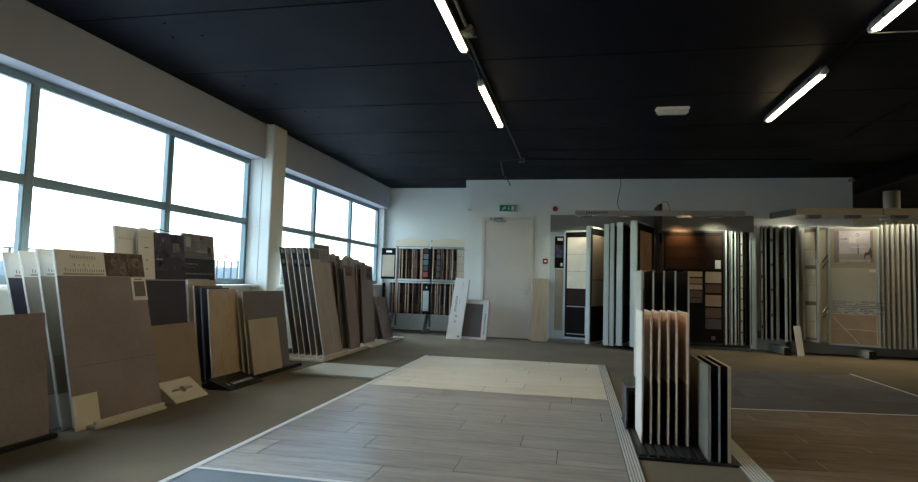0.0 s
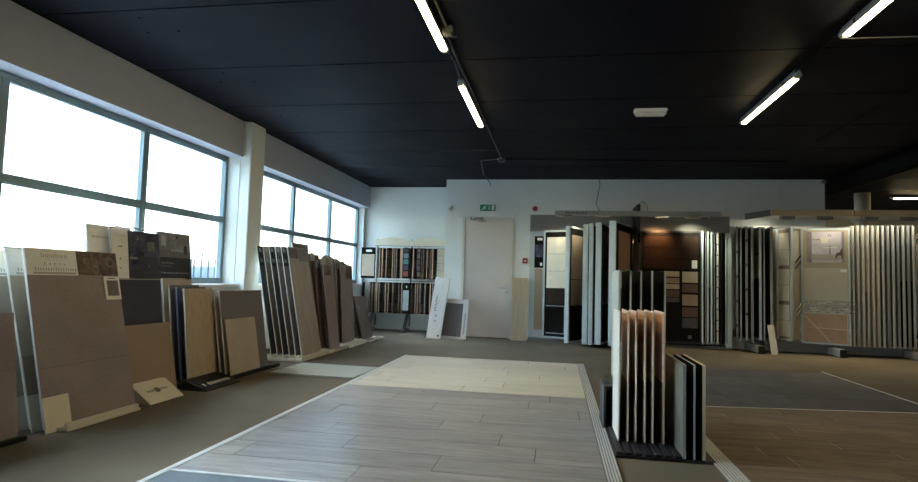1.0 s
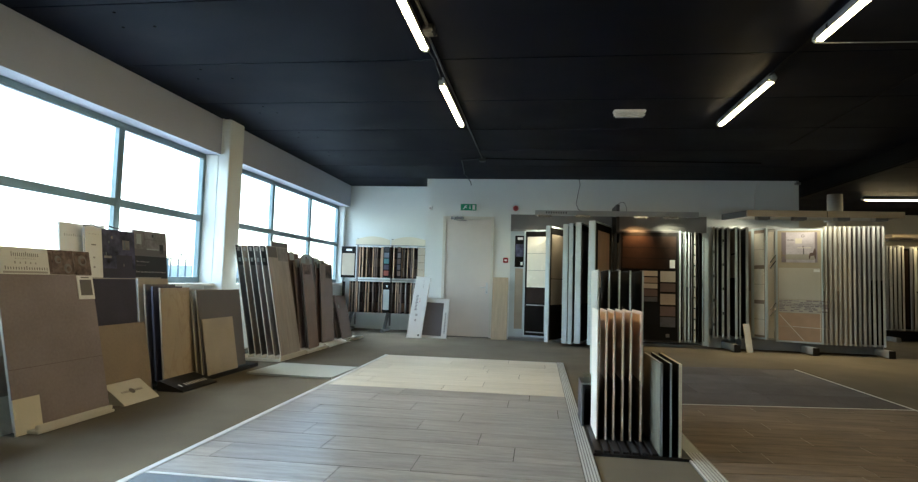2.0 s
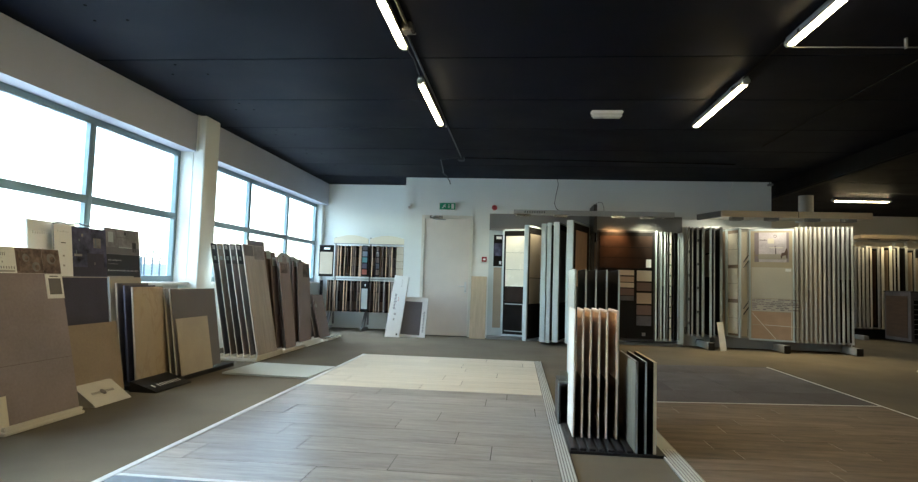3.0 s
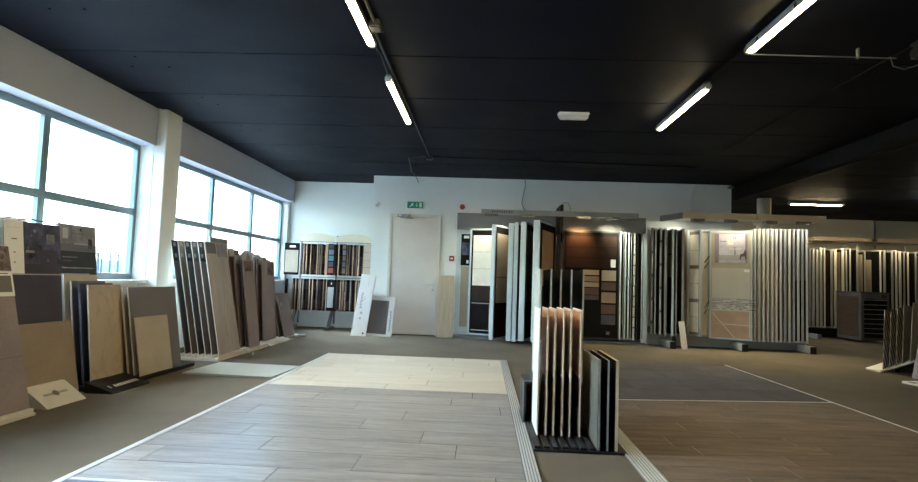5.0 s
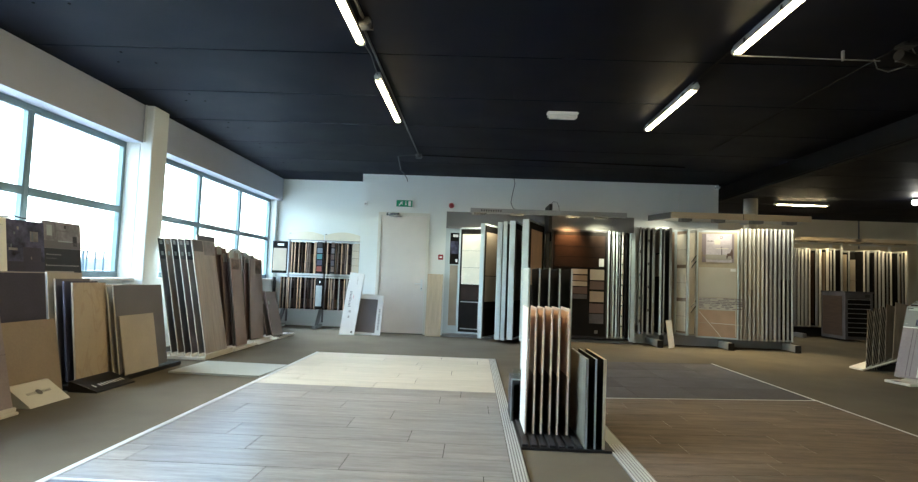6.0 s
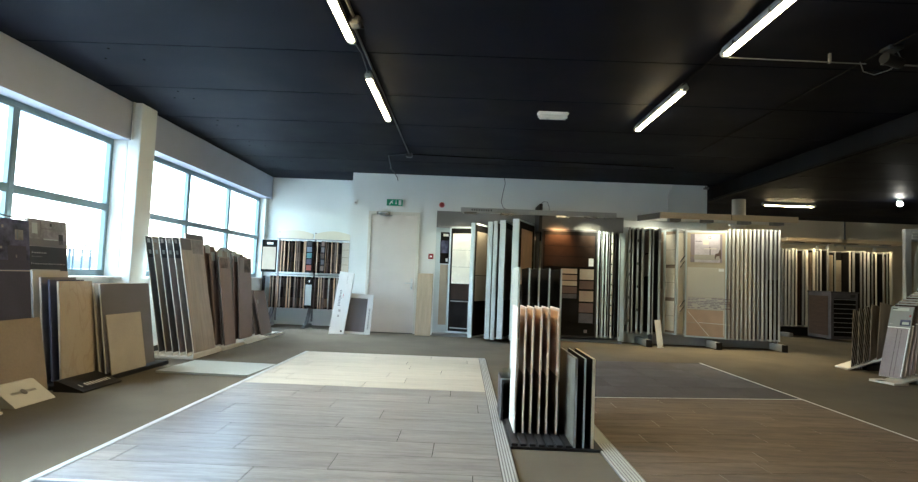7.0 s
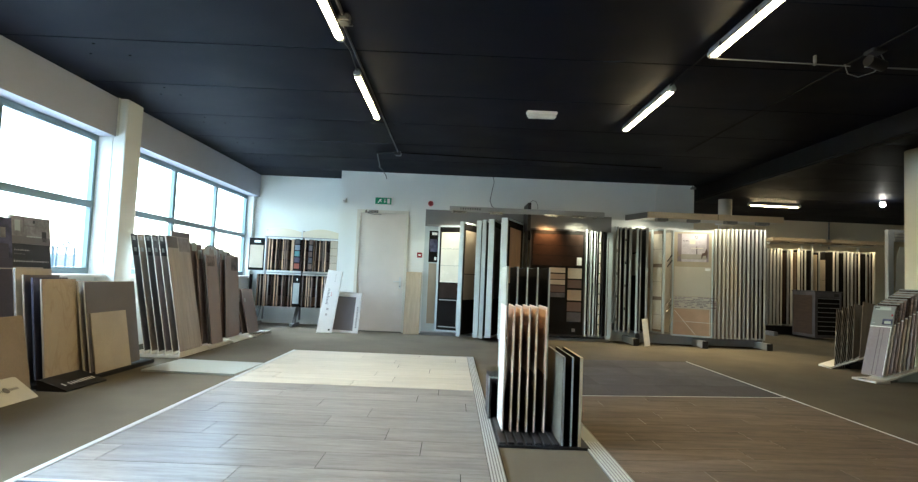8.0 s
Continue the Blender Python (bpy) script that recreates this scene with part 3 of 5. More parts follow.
part("pipe", cyl(rod((1.30, 2.5, -0.02), (1.30, 4.4, -0.02), 0.012), (1.27, 4.4, -0.02), (1.27, 9.3, -0.02), 0.010), "conduit", cn)
part("junction_box", rbox(1.26, 4.34, -0.07, 1.35, 4.44, -0.001, 0.01), "conduit", cn)
part("bracket", boxes((1.25, 4.45, -0.06, 1.36, 4.47, -0.045), (1.27, 4.44, -0.045, 1.285, 4.47, -0.001)), "conduit", cn)
part("lamp_lead", cyl(rod((1.215, 4.76, -0.03), (1.23, 5.1, -0.012), 0.006), (1.23, 5.1, -0.012), (1.215, 5.55, -0.03), 0.006), "conduit", cn)
part("junction_box", rbox(1.22, 9.24, -0.07, 1.32, 9.36, -0.001, 0.01), "conduit", cn)
part("branch", cyl(rod((1.22, 9.3, -0.02), (0.92, 9.42, -0.02), 0.009), (0.92, 9.42, -0.02), (0.82, 10.6, -0.02), 0.009), "conduit", cn)
part("branch", rod((1.32, 9.3, -0.02), (5.6, 9.6, -0.02), 0.009), "blackframe", cn)
c2 = thing("grey_conduit", pose(0, 0, CEIL), "pale conduit running between a lamp and a spotlight", "conduit")
part("pipe", rod((4.30, 4.74, -0.075), (5.46, 4.77, -0.075), 0.005), "greymetal", c2)
part("pipe", rod((5.66, 4.88, -0.03), (7.0, 4.90, -0.03), 0.007), "greymetal", c2)
part("saddle", boxes((5.15, 4.75, -0.084, 5.165, 4.775, -0.001)), "greymetal", c2)
c3 = thing("long_conduit", pose(0, 0, CEIL), "dark conduit along the ceiling", "conduit")
part("pipe", rod((5.5, 0, -0.008), (5.54, 8.4, -0.008), 0.006), "blackframe", c3)
sp = thing("ceiling_spotlight", pose(5.55, 4.6, CEIL), "dark unlit spotlight on the ceiling", "spotlight")
part("plate", rbox(-0.06, -0.06, -0.03, 0.06, 0.06, 0, 0.006), "black", sp)
part("head", rod((-0.06, 0, -0.09), (0.1, 0.05, -0.11), 0.045, 20), "black", sp)
wire("loose_cable", [(5.50, 4.90, CEIL - 0.01), (5.58, 4.98, CEIL - 0.06), (5.70, 5.02, CEIL - 0.07), (5.80, 4.97, CEIL - 0.04), (5.78, 4.80, CEIL - 0.02), (5.62, 4.64, CEIL - 0.01)], 0.005, "headgrey", "loose grey cable under the ceiling by a spotlight", "cable")
wire("lamp_cable", [(4.25, 4.76, CEIL - 0.03), (4.27, 5.0, CEIL - 0.012), (4.26, 5.3, CEIL - 0.012), (4.25, 5.58, CEIL - 0.03)], 0.006, "blackframe", "short black cable between two ceiling lamps", "cable")
wire("bar_cable", [(3.57, 10.63, 2.50), (3.62, 10.62, 2.54), (3.68, 10.61, 2.53), (3.715, 10.61, 2.45), (3.72, 10.61, 2.375)], 0.004, "black", "thin black cable bowed over the lamp bar", "cable")
wire("wall_pipe", [(12.63, FAR_Y - 0.02, CEIL), (12.63, FAR_Y - 0.02, 2.3)], 0.02, "headgrey", "thin grey pipe down the far wall", "pipe")
wire("pillar_pipe", [(-1.845, 6.965, CEIL), (-1.845, 6.965, 2.60)], 0.012, "wall", "white painted pipe beside the pillar", "pipe")
bl = thing("round_spot", pose(11.06, 12.0, CEIL), "bright lit round spot on the ceiling", "ceiling lamp")
part("holder", rod((0, 0, 0), (0, 0, -0.06), 0.05), "white", bl)
g = bmesh.new()
bmesh.ops.create_icosphere(g, subdivisions=3, radius=0.05, matrix=Matrix.Translation((0, 0, -0.10)))
part("bulb", g, "bulb", bl, smooth=True)
solid("column", rod((8.20, 12.9, 0), (8.20, 12.9, CEIL), 0.14, 32), "cream", "round cream column behind the displays", "column", kind="structure")
big = thing("round_column", pose(8.585, 7.75, 0), "round white column with a wider capital", "column", kind="structure")
part("shaft", rod((0, 0, 0), (0, 0, CEIL), 0.29, 48), "cream", big, smooth=False)
part("foot", rod((0, 0, 0), (0, 0, 0.07), 0.30, 48), "wall", big)


# ---- sample boards ----
def lean_pose(x, y, z, top_dx, height, turn=90.0):
    """A board whose bottom starts at x, y, z, that runs along +y and whose top lies top_dx to the window side."""
    a = math.degrees(math.asin(max(-0.95, min(0.95, top_dx / height))))
    return pose(x, y, z, 0, 0, turn) @ pose(0, 0, 0, -a)


def slab(name, m, w, h, t, material, label, category="sample board", group="", decor=(), edge="offwhite", rim=0.0):
    """A board with a thin backing and its face; decor: (name, x0, z0, x1, z1, material, thickness) on the face."""
    ob = thing(name, m, label, category, group)
    part("backing", rbox(0, 0.004, 0, w, t, h, 0.002, 1), edge, ob)
    part("face", rbox(rim, 0, rim, w - rim, 0.004, h - rim, 0.001, 1), material, ob)
    for n, x0, z0, x1, z1, mt, th, *letters in decor:
        k = letters[0] if letters else 0
        if not k:
            part(n, boxes((x0, -th, z0, x1, 0, z1)), mt, ob)
            continue
        g, across = bmesh.new(), k > 0
        step = ((x1 - x0) if across else (z1 - z0)) / abs(k)
        for i in range(abs(k)):
            tall = 1.0 if i in (0, abs(k) // 2) else 0.72
            if across:
                box(g, x0 + step * (i + 0.34), -th, z0, x0 + step * (i + 0.54), 0, z0 + (z1 - z0) * tall)
            else:
                box(g, x0, -th, z0 + step * (i + 0.25), x0 + (x1 - x0) * tall, 0, z0 + step * (i + 0.62))
        tagged(part(n, g, mt, ob), kind="stuff")
    return ob


# first group by the window: tall boards with printed headers
GW, GH = 0.835, 1.225
for i in range(4):
    bx, tx = -1.10 - 0.105 * i, -1.375 - 0.14 * i
    y0 = 3.43
    dec = [("header_card", 0.0, 1.035, GW, GH, "paper", 0.002), ("logo", 0.12, 1.160, 0.35, 1.194, "greyink", 0.004, 14), ("lettering", 0.15, 1.142, 0.32, 1.149, "paleink", 0.004, 13), ("logo", 0.13, 1.108, 0.34, 1.126, "paleink", 0.004, 5),
           ("lettering", 0.06, 1.066, 0.42, 1.092, "greyink", 0.004, 17), ("lettering", 0.05, 1.042, 0.41, 1.056, "paleink", 0.004)]
    if i == 0:
        dec += [("photograph", 0.43, 1.036, 0.665, 1.222, "photo_food", 0.004), ("photograph", 0.668, 1.036, 0.833, 1.222, "photo_food", 0.004),
                ("sticker", 0.672, 0.845, 0.833, 1.03, "paper", 0.006), ("swatch", 0.695, 0.875, 0.812, 0.998, "greystone", 0.008), ("lettering", 0.71, 1.010, 0.79, 1.018, "greyink", 0.008),
                ("joint", 0.0, 0.395, GW, 0.397, "umber", 0.001), ("sample_tile", -0.01, -0.05, 0.20, 0.205, "whitetile", 0.012)]
    if i == 1:
        dec += [("sample_tile", 0.0, 0.22, GW, 0.48, "brownstone", 0.006), ("sample_tile", -0.01, -0.04, 0.3, 0.215, "whitetile", 0.010)]
    elif i == 2:
        dec += [("sample_tile", -0.01, -0.04, 0.3, 0.20, "whitetile", 0.010)]
    face = ("taupe", "beige", "taupe_light", "navy")[i]
    label = ("tall taupe stone board with a printed header card", "tall sand stone board with a printed header", "tall pale stone board with a printed header", "tall navy stone board with a printed header")[i]
    ob = slab("sample_board", lean_pose(bx, y0, 0.024, bx - tx, GH), GW, GH, 0.022, face, label, "sample board", "boards with printed headers", dec)
    if i == 0:
        for px_, pz_, pr_ in ((0.515, 1.15, 0.030), (0.60, 1.085, 0.036), (0.750, 1.150, 0.042)):
            plate = part("photo_plate", rod((px_, -0.004, pz_), (px_, -0.0055, pz_), pr_, 18), "photo_mid", ob)
            part("photo_dish", rod((px_ + 0.2 * pr_, -0.0055, pz_ - 0.15 * pr_), (px_ + 0.2 * pr_, -0.0065, pz_ - 0.15 * pr_), pr_ * 0.6, 9), "photo_food", plate)
        part("photo_bottle", boxes((0.437, -0.006, 1.05, 0.452, -0.004, 1.20), (0.470, -0.006, 1.10, 0.480, -0.004, 1.21)), "umber", ob)
rb = thing("board_rack", pose(0, 0, 0), "cream painted slotted base under tall boards", "board rack")
part("base", rbox(-1.62, 3.50, 0.0, -1.0, 4.20, 0.022, 0.005), "offwhite", rb)
part("lip", rbox(-1.05, 3.52, 0.022, -1.02, 4.20, 0.05, 0.004), "offwhite", rb)
# nearest board, cut by the picture's edge at first
slab("sample_board", lean_pose(-1.12, 2.35, 0.02, 0.10, 0.78), 0.90, 0.78, 0.02, "taupe", "low taupe stone board on a dark base", "sample board", "", [])
solid("low_board_rack", rbox(-1.5, 2.3, 0, -1.08, 3.28, 0.03, 0.005), "black", "black flat base under a low board", "board rack")
slab("sample_board", lean_pose(-1.62, 2.7, 0.02, 0.14, 1.05), 0.62, 1.02, 0.02, "navy", "dark navy board behind paler ones", "sample board", "", [])

# dark boards with pictures, and the brown board before them
slab("sample_board", lean_pose(-1.40, 4.16, 0.02, 0.16, 1.44), 0.50, 1.44, 0.02, "paper", "tall white printed display board", "sample board", "boards with photographs",
     [("logo", 0.04, 1.33, 0.22, 1.352, "paleink", 0.003, 8), ("lettering", 0.1, 1.2, 0.16, 1.215, "greyink", 0.003, 4), ("lettering", 0.05, 1.1, 0.2, 1.11, "paleink", 0.003, 9)])
ob = slab("sample_board", lean_pose(-1.34, 4.36, 0.02, 0.17, 1.42), 0.60, 1.42, 0.02, "navy", "navy stone board with a dark room photograph", "sample board", "boards with photographs",
     [("photograph", 0.192, 1.0, 0.60, 1.42, "photo_dark", 0.003), ("header_card", 0.0, 1.0, 0.19, 1.42, "paper", 0.003), ("logo", 0.03, 1.36, 0.16, 1.375, "paleink", 0.004, 8), ("lettering", 0.07, 1.27, 0.12, 1.278, "greyink", 0.004), ("lettering", 0.085, 1.16, 0.105, 1.175, "paleink", 0.004), ("lettering", 0.085, 1.08, 0.105, 1.095, "paleink", 0.004), ("joint", 0.0, 0.99, 0.6, 0.998, "paleink", 0.002)])
for n, x0, z0, x1, z1, mt in (("photo_window", 0.44, 1.25, 0.53, 1.335, "photo_mid"), ("photo_window", 0.455, 1.255, 0.475, 1.33, "bluetile"), ("photo_chair", 0.36, 1.08, 0.56, 1.20, "navy"), ("photo_table", 0.21, 1.17, 0.30, 1.19, "photo_mid"),
                              ("photo_lamp", 0.30, 1.34, 0.32, 1.365, "photo_mid"), ("photo_lamp", 0.265, 1.30, 0.28, 1.32, "bluetile"), ("photo_bottle", 0.23, 1.19, 0.242, 1.22, "bluetile"), ("photo_bottle", 0.44, 1.10, 0.455, 1.125, "photo_mid"), ("photo_floor", 0.194, 1.005, 0.598, 1.08, "navy")):
    part(n, boxes((x0, -0.0045, z0, x1, -0.003, z1)), mt, ob)
ob = slab("sample_board", lean_pose(-1.66, 5.37, 0.02, 0.17, 1.48), 0.53, 1.48, 0.02, "charcoal", "black board with a grey room photograph", "sample board", "boards with photographs",
     [("photograph", 0.0, 1.22, 0.53, 1.48, "photo_mid", 0.003), ("lettering", 0.04, 1.155, 0.24, 1.168, "paleink", 0.003, 9), ("lettering", 0.04, 1.12, 0.18, 1.13, "greyink", 0.003, 8), ("lettering", 0.03, 1.05, 0.50, 1.067, "paleink", 0.003, 22), ("lettering", 0.04, 0.96, 0.10, 0.97, "paleink", 0.003, 4), ("lettering", 0.04, 0.90, 0.10, 0.91, "paleink", 0.003, 4)])
for n, x0, z0, x1, z1, mt in (("photo_floor", 0.002, 1.222, 0.528, 1.29, "greystone"), ("photo_window", 0.05, 1.34, 0.12, 1.44, "slabgrey"), ("photo_shelf", 0.16, 1.33, 0.17, 1.46, "greystone"), ("photo_shelf", 0.17, 1.39, 0.36, 1.396, "greystone"),
                              ("photo_table", 0.20, 1.285, 0.40, 1.297, "slabgrey"), ("photo_chair", 0.41, 1.25, 0.47, 1.35, "charcoal"), ("photo_lamp", 0.29, 1.42, 0.315, 1.45, "charcoal")):
    part(n, boxes((x0, -0.0045, z0, x1, -0.003, z1)), mt, ob)
wire("loose_strap", [(-1.50, 4.34, 1.435), (-1.49, 4.42, 1.452), (-1.50, 4.50, 1.440), (-1.49, 4.60, 1.458), (-1.51, 4.72, 1.446), (-1.50, 4.84, 1.452), (-1.51, 4.93, 1.438)], 0.006, "charcoal", "crumpled dark strap lying along the tops of boards", "strap")
slab("sample_board", lean_pose(-1.25, 4.30, 0.02, 0.12, 0.62), 0.70, 0.61, 0.02, "brownstone", "square brown stone board leaning on darker boards", "sample board", "", [])
wd = thing("brand_wedge", pose(0.03, 0, 0), "cream wedge stand with a printed brand plate", "sign stand")
part("wedge", prism([(-1.40, 0.0), (-1.075, 0.0), (-1.09, 0.015), (-1.27, 0.145), (-1.30, 0.145)], "y", 4.37, 4.80), "offwhite", wd)
an = math.atan2(0.13, 0.18)
wm = Matrix.Translation((-1.18, 4.585, 0.081)) @ Matrix.Rotation(an, 4, "Y")
g = bmesh.new()
for x0, y0, x1, y1 in ((-0.012, -0.13, 0.012, -0.03), (-0.012, 0.035, 0.012, 0.13)):
    for k in range(5):
        yy = y0 + (y1 - y0) * k / 5
        box(g, x0, yy + 0.005, 0.001, x1, yy + 0.010, 0.003, wm)
tagged(part("lettering", g, "greyink", wd), kind="stuff")
g = bmesh.new()
bmesh.ops.create_cone(g, cap_ends=True, segments=20, radius1=0.028, radius2=0.028, depth=0.003, matrix=wm @ Matrix.Translation((0, 0, 0.002)))
part("logo", g, "greyink", wd)

# second group: veined stone on a black base
for i in range(5):
    mt = ("creamstone", "navy", "greystone", "beige", "taupe_light")[i]
    hh = (0.87, 0.88, 0.9, 0.955, 0.965)[i]
    slab("sample_board", lean_pose(-1.225 - 0.075 * i, 5.13, 0.06, 0.10 + 0.004 * i, hh), 0.465, hh, 0.02, mt,
         ("cream veined stone board in a black base", "navy stone board in a black base", "grey stone board in a black base", "beige stone board in a black base", "pale stone board in a black base")[i], "sample board", "boards on the black base", [], edge=("beige", "navy", "brownstone", "greystone", "ivory")[i])
for i in range(4):
    mt = ("greystone", "taupe_light", "beige", "greystone")[i]
    slab("sample_board", lean_pose(-1.105 - 0.06 * i, 5.58, 0.06, 0.13, 0.85), 0.86 if i == 0 else 0.6, 0.85, 0.02, mt,
         ("large grey stone board in a black base", "pale stone board in a black base", "beige stone board in a black base", "grey stone board in a black base")[i], "sample board", "boards on the black base", [])
slab("loose_tile", lean_pose(-1.075, 5.61, 0.045, 0.10, 0.57), 0.60, 0.57, 0.012, "beige", "square beige tile leaning against a grey board", "tile", "", [], edge="beige")
bs = thing("board_rack", pose(0, 0, 0), "black rack base with a sloping brand plate", "board rack")
part("base", rbox(-1.66, 5.04, 0, -1.06, 6.66, 0.04, 0.006), "black", bs)
part("brand_plate", prism([(-1.2, 0.0), (-0.945, 0.0), (-0.945, 0.012), (-1.18, 0.09), (-1.2, 0.09)], "y", 4.99, 5.55), "black", bs)
an = math.atan2(0.078, 0.235)
wm = Matrix.Translation((-1.03, 5.28, 0.0415)) @ Matrix.Rotation(an, 4, "Y")
g = bmesh.new()
for k in range(11):
    if k != 1:
        box(g, -0.022, -0.21 + 0.04 * k, 0.001, 0.022, -0.197 + 0.04 * k, 0.003, wm)
tagged(part("lettering", g, "paper", bs), kind="stuff")

# third group: six tall wood-look boards
for i in range(6):
    x = -1.0 - 0.084 * i
    mt = ("woodgrey", "greybrown", "mauve", "greystone", "brownstone", "greystone")[i]
    dec = [("header_card", 0.0, 1.17, 0.62, 1.43, ("photo_mid", "charcoal", "greystone", "charcoal", "brownstone", "charcoal")[i], 0.002), ("label", 0.025, 1.355, 0.085, 1.405, "paleink", 0.004), ("label", 0.030, 1.215, 0.085, 1.265, "slabgrey", 0.004)]
    if i == 0:
        dec = [("photograph", 0.30, 1.24, 0.60, 1.42, "photo_mid", 0.003), ("header_card", 0.02, 1.28, 0.28, 1.42, "greystone", 0.002)]
    slab("sample_board", lean_pose(x, 7.15, 0.05, 0.275, 1.43), 0.62, 1.43, 0.013, mt, ("tall pale wood-look board in a cream rack", "tall grey-brown wood-look board in a cream rack", "tall mauve stone board in a cream rack", "tall grey stone board in a cream rack", "tall tan stone board in a cream rack", "tall grey stone board in a cream rack")[i], "sample board", "tall boards in the cream rack", dec)
rk = thing("board_rack", pose(0, 0, 0), "cream slotted rack base under six tall boards", "board rack")
part("base", rbox(-1.52, 7.03, 0.0, -0.955, 7.86, 0.035, 0.006), "offwhite", rk)
for i in range(7):
    part("divider", rbox(-1.475 + 0.084 * i, 7.04, 0.035, -1.458 + 0.084 * i, 7.84, 0.07, 0.003), "offwhite", rk)
slab("sample_board", lean_pose(-1.45, 8.02, 0.03, 0.17, 1.54), 0.55, 1.54, 0.02, "greystone", "tall grey board standing before the window", "sample board", "", [])
# fourth group
for i in range(7):
    x = -0.985 - 0.068 * i
    hh = (1.22, 1.30, 1.26, 1.36, 1.32, 1.38, 1.36)[i]
    slab("sample_board", lean_pose(x, 8.05 + (0.0, 0.06, 0.02, -0.04, 0.05, 0.0, 0.06)[i], 0.05, 0.17, hh), 0.37, hh, 0.018, ("mauve", "greybrown", "mauve", "woodbrown", "greybrown", "umber", "mauve")[i],
         "tall grey-brown wood-look board in a rack" if i in (1, 4) else "tall mauve-brown stone board in a rack", "sample board", "brown boards in a rack",
         [("tag_card", 0.05, hh - 0.10, 0.20, hh + 0.02, "slabgrey", 0.003)] if i else [("header_card", 0.03, hh - 0.16, 0.28, hh - 0.02, "photo_food", 0.003)], edge="umber" if i % 3 else "greystone")
rk = thing("board_rack", pose(0, 0, 0), "cream rack base under brown boards", "board rack")
part("base", rbox(-1.45, 7.90, 0.0, -0.945, 8.66, 0.045, 0.006), "offwhite", rk)
for i in range(6):
    x = -1.10 - 0.058 * i
    hh = (1.23, 1.25, 1.29, 1.27, 1.33, 1.35)[i]
    slab("sample_board", lean_pose(x, 8.86 - 0.03 * (i % 2), 0.05, 0.095, hh), 0.53 - 0.02 * i, hh, 0.018, ("mauve", "umber", "greybrown", "mauve", "umber", "greybrown")[i],
         "tall mauve-brown stone board with a photograph" if i == 0 else "tall brown board in a rack", "sample board", "umber boards in a rack", [("photograph", 0.22, 1.0, 0.51, 1.2, "photo_food", 0.003)] if i == 0 else [("tag_card", 0.03, hh - 0.09, 0.22, hh + 0.025, "slabgrey", 0.003)], edge="umber" if i % 2 else "greystone")
rk = thing("board_rack", pose(0, 0, 0), "cream rack base with a raised lip", "board rack")
part("base", rbox(-1.45, 8.70, 0.0, -1.02, 9.56, 0.045, 0.006), "offwhite", rk)
part("lip", prism([(-1.02, 0.0), (-0.93, 0.0), (-0.93, 0.01), (-1.02, 0.06)], "y", 8.72, 9.54), "offwhite", rk)
for i in range(3):
    slab("sample_board", lean_pose(-1.03 - 0.09 * i, 9.62, 0.04, 0.17, 0.73), 0.52, 0.73, 0.018, ("mauve", "greybrown", "mauve")[i], "low brown board at the end of the row", "sample board", "low boards at the end", [("label", 0.06, 0.52, 0.12, 0.58, "paleink", 0.003)], edge="umber")
rk = thing("board_rack", pose(0, 0, 0), "small cream slotted rack base", "board rack")
part("base", rbox(-1.35, 9.60, 0.0, -0.90, 10.38, 0.03, 0.005), "offwhite", rk)
for i in range(4):
    part("slot", boxes((-1.0 + 0.022 * i, 9.64, 0.03, -0.992 + 0.022 * i, 10.34, 0.032)), "slot", rk)
solid("floor_slab", rbox(0, 0, 0, 0.97, 0.80, 0.020, 0.002), "slabgrey", "large pale tile lying flat on the carpet", "tile", pose(-0.91, 6.09, 0.001, 0, 0, -3))


# ---- hanging sample rack in the alcove ----
hr = thing("sample_rack", pose(0, 0, 0), "wall rack with two rows of hanging sample panels", "sample rack")
RY = 11.80
for x0, x1 in ((-1.57, -0.845), (-0.815, -0.07)):
    pts = [(x0, 1.76), (x1, 1.76)] + [(x1 + (x0 - x1) * k / 14, 1.865 + 0.07 * math.sin(math.pi * k / 14)) for k in range(15)]
    part("arched_header", prism(pts, "y", RY + 0.02, RY + 0.04), "cream", hr, "arched pale plywood header")
for x in (-1.57, -0.83, -0.09):
    part("upright", boxes((x - 0.015, RY + 0.16, 0.10, x + 0.015, RY + 0.20, 1.9)), "greymetal", hr)
for z in (1.745, 1.03, 0.985, 0.37):
    part("rail", boxes((-1.56, RY - 0.02, z, -0.10, RY + 0.0, z + 0.014)), "greymetal", hr)
for x in (-0.86, -1.62):
    part("leg", prism([(RY + 0.15, 0.42), (RY + 0.21, 0.42), (RY - 0.1, 0.05), (RY - 0.16, 0.05)], "x", x - 0.03, x + 0.03), "greymetal", hr)
    part("foot", rbox(x - 0.035, RY - 0.32, 0, x + 0.035, RY + 0.2, 0.06, 0.006), "greymetal", hr)
rng = random.Random(7)
tones = ("wooddark", "wooddark", "woodbrown", "umber", "woodtan", "darktile", "darktile")
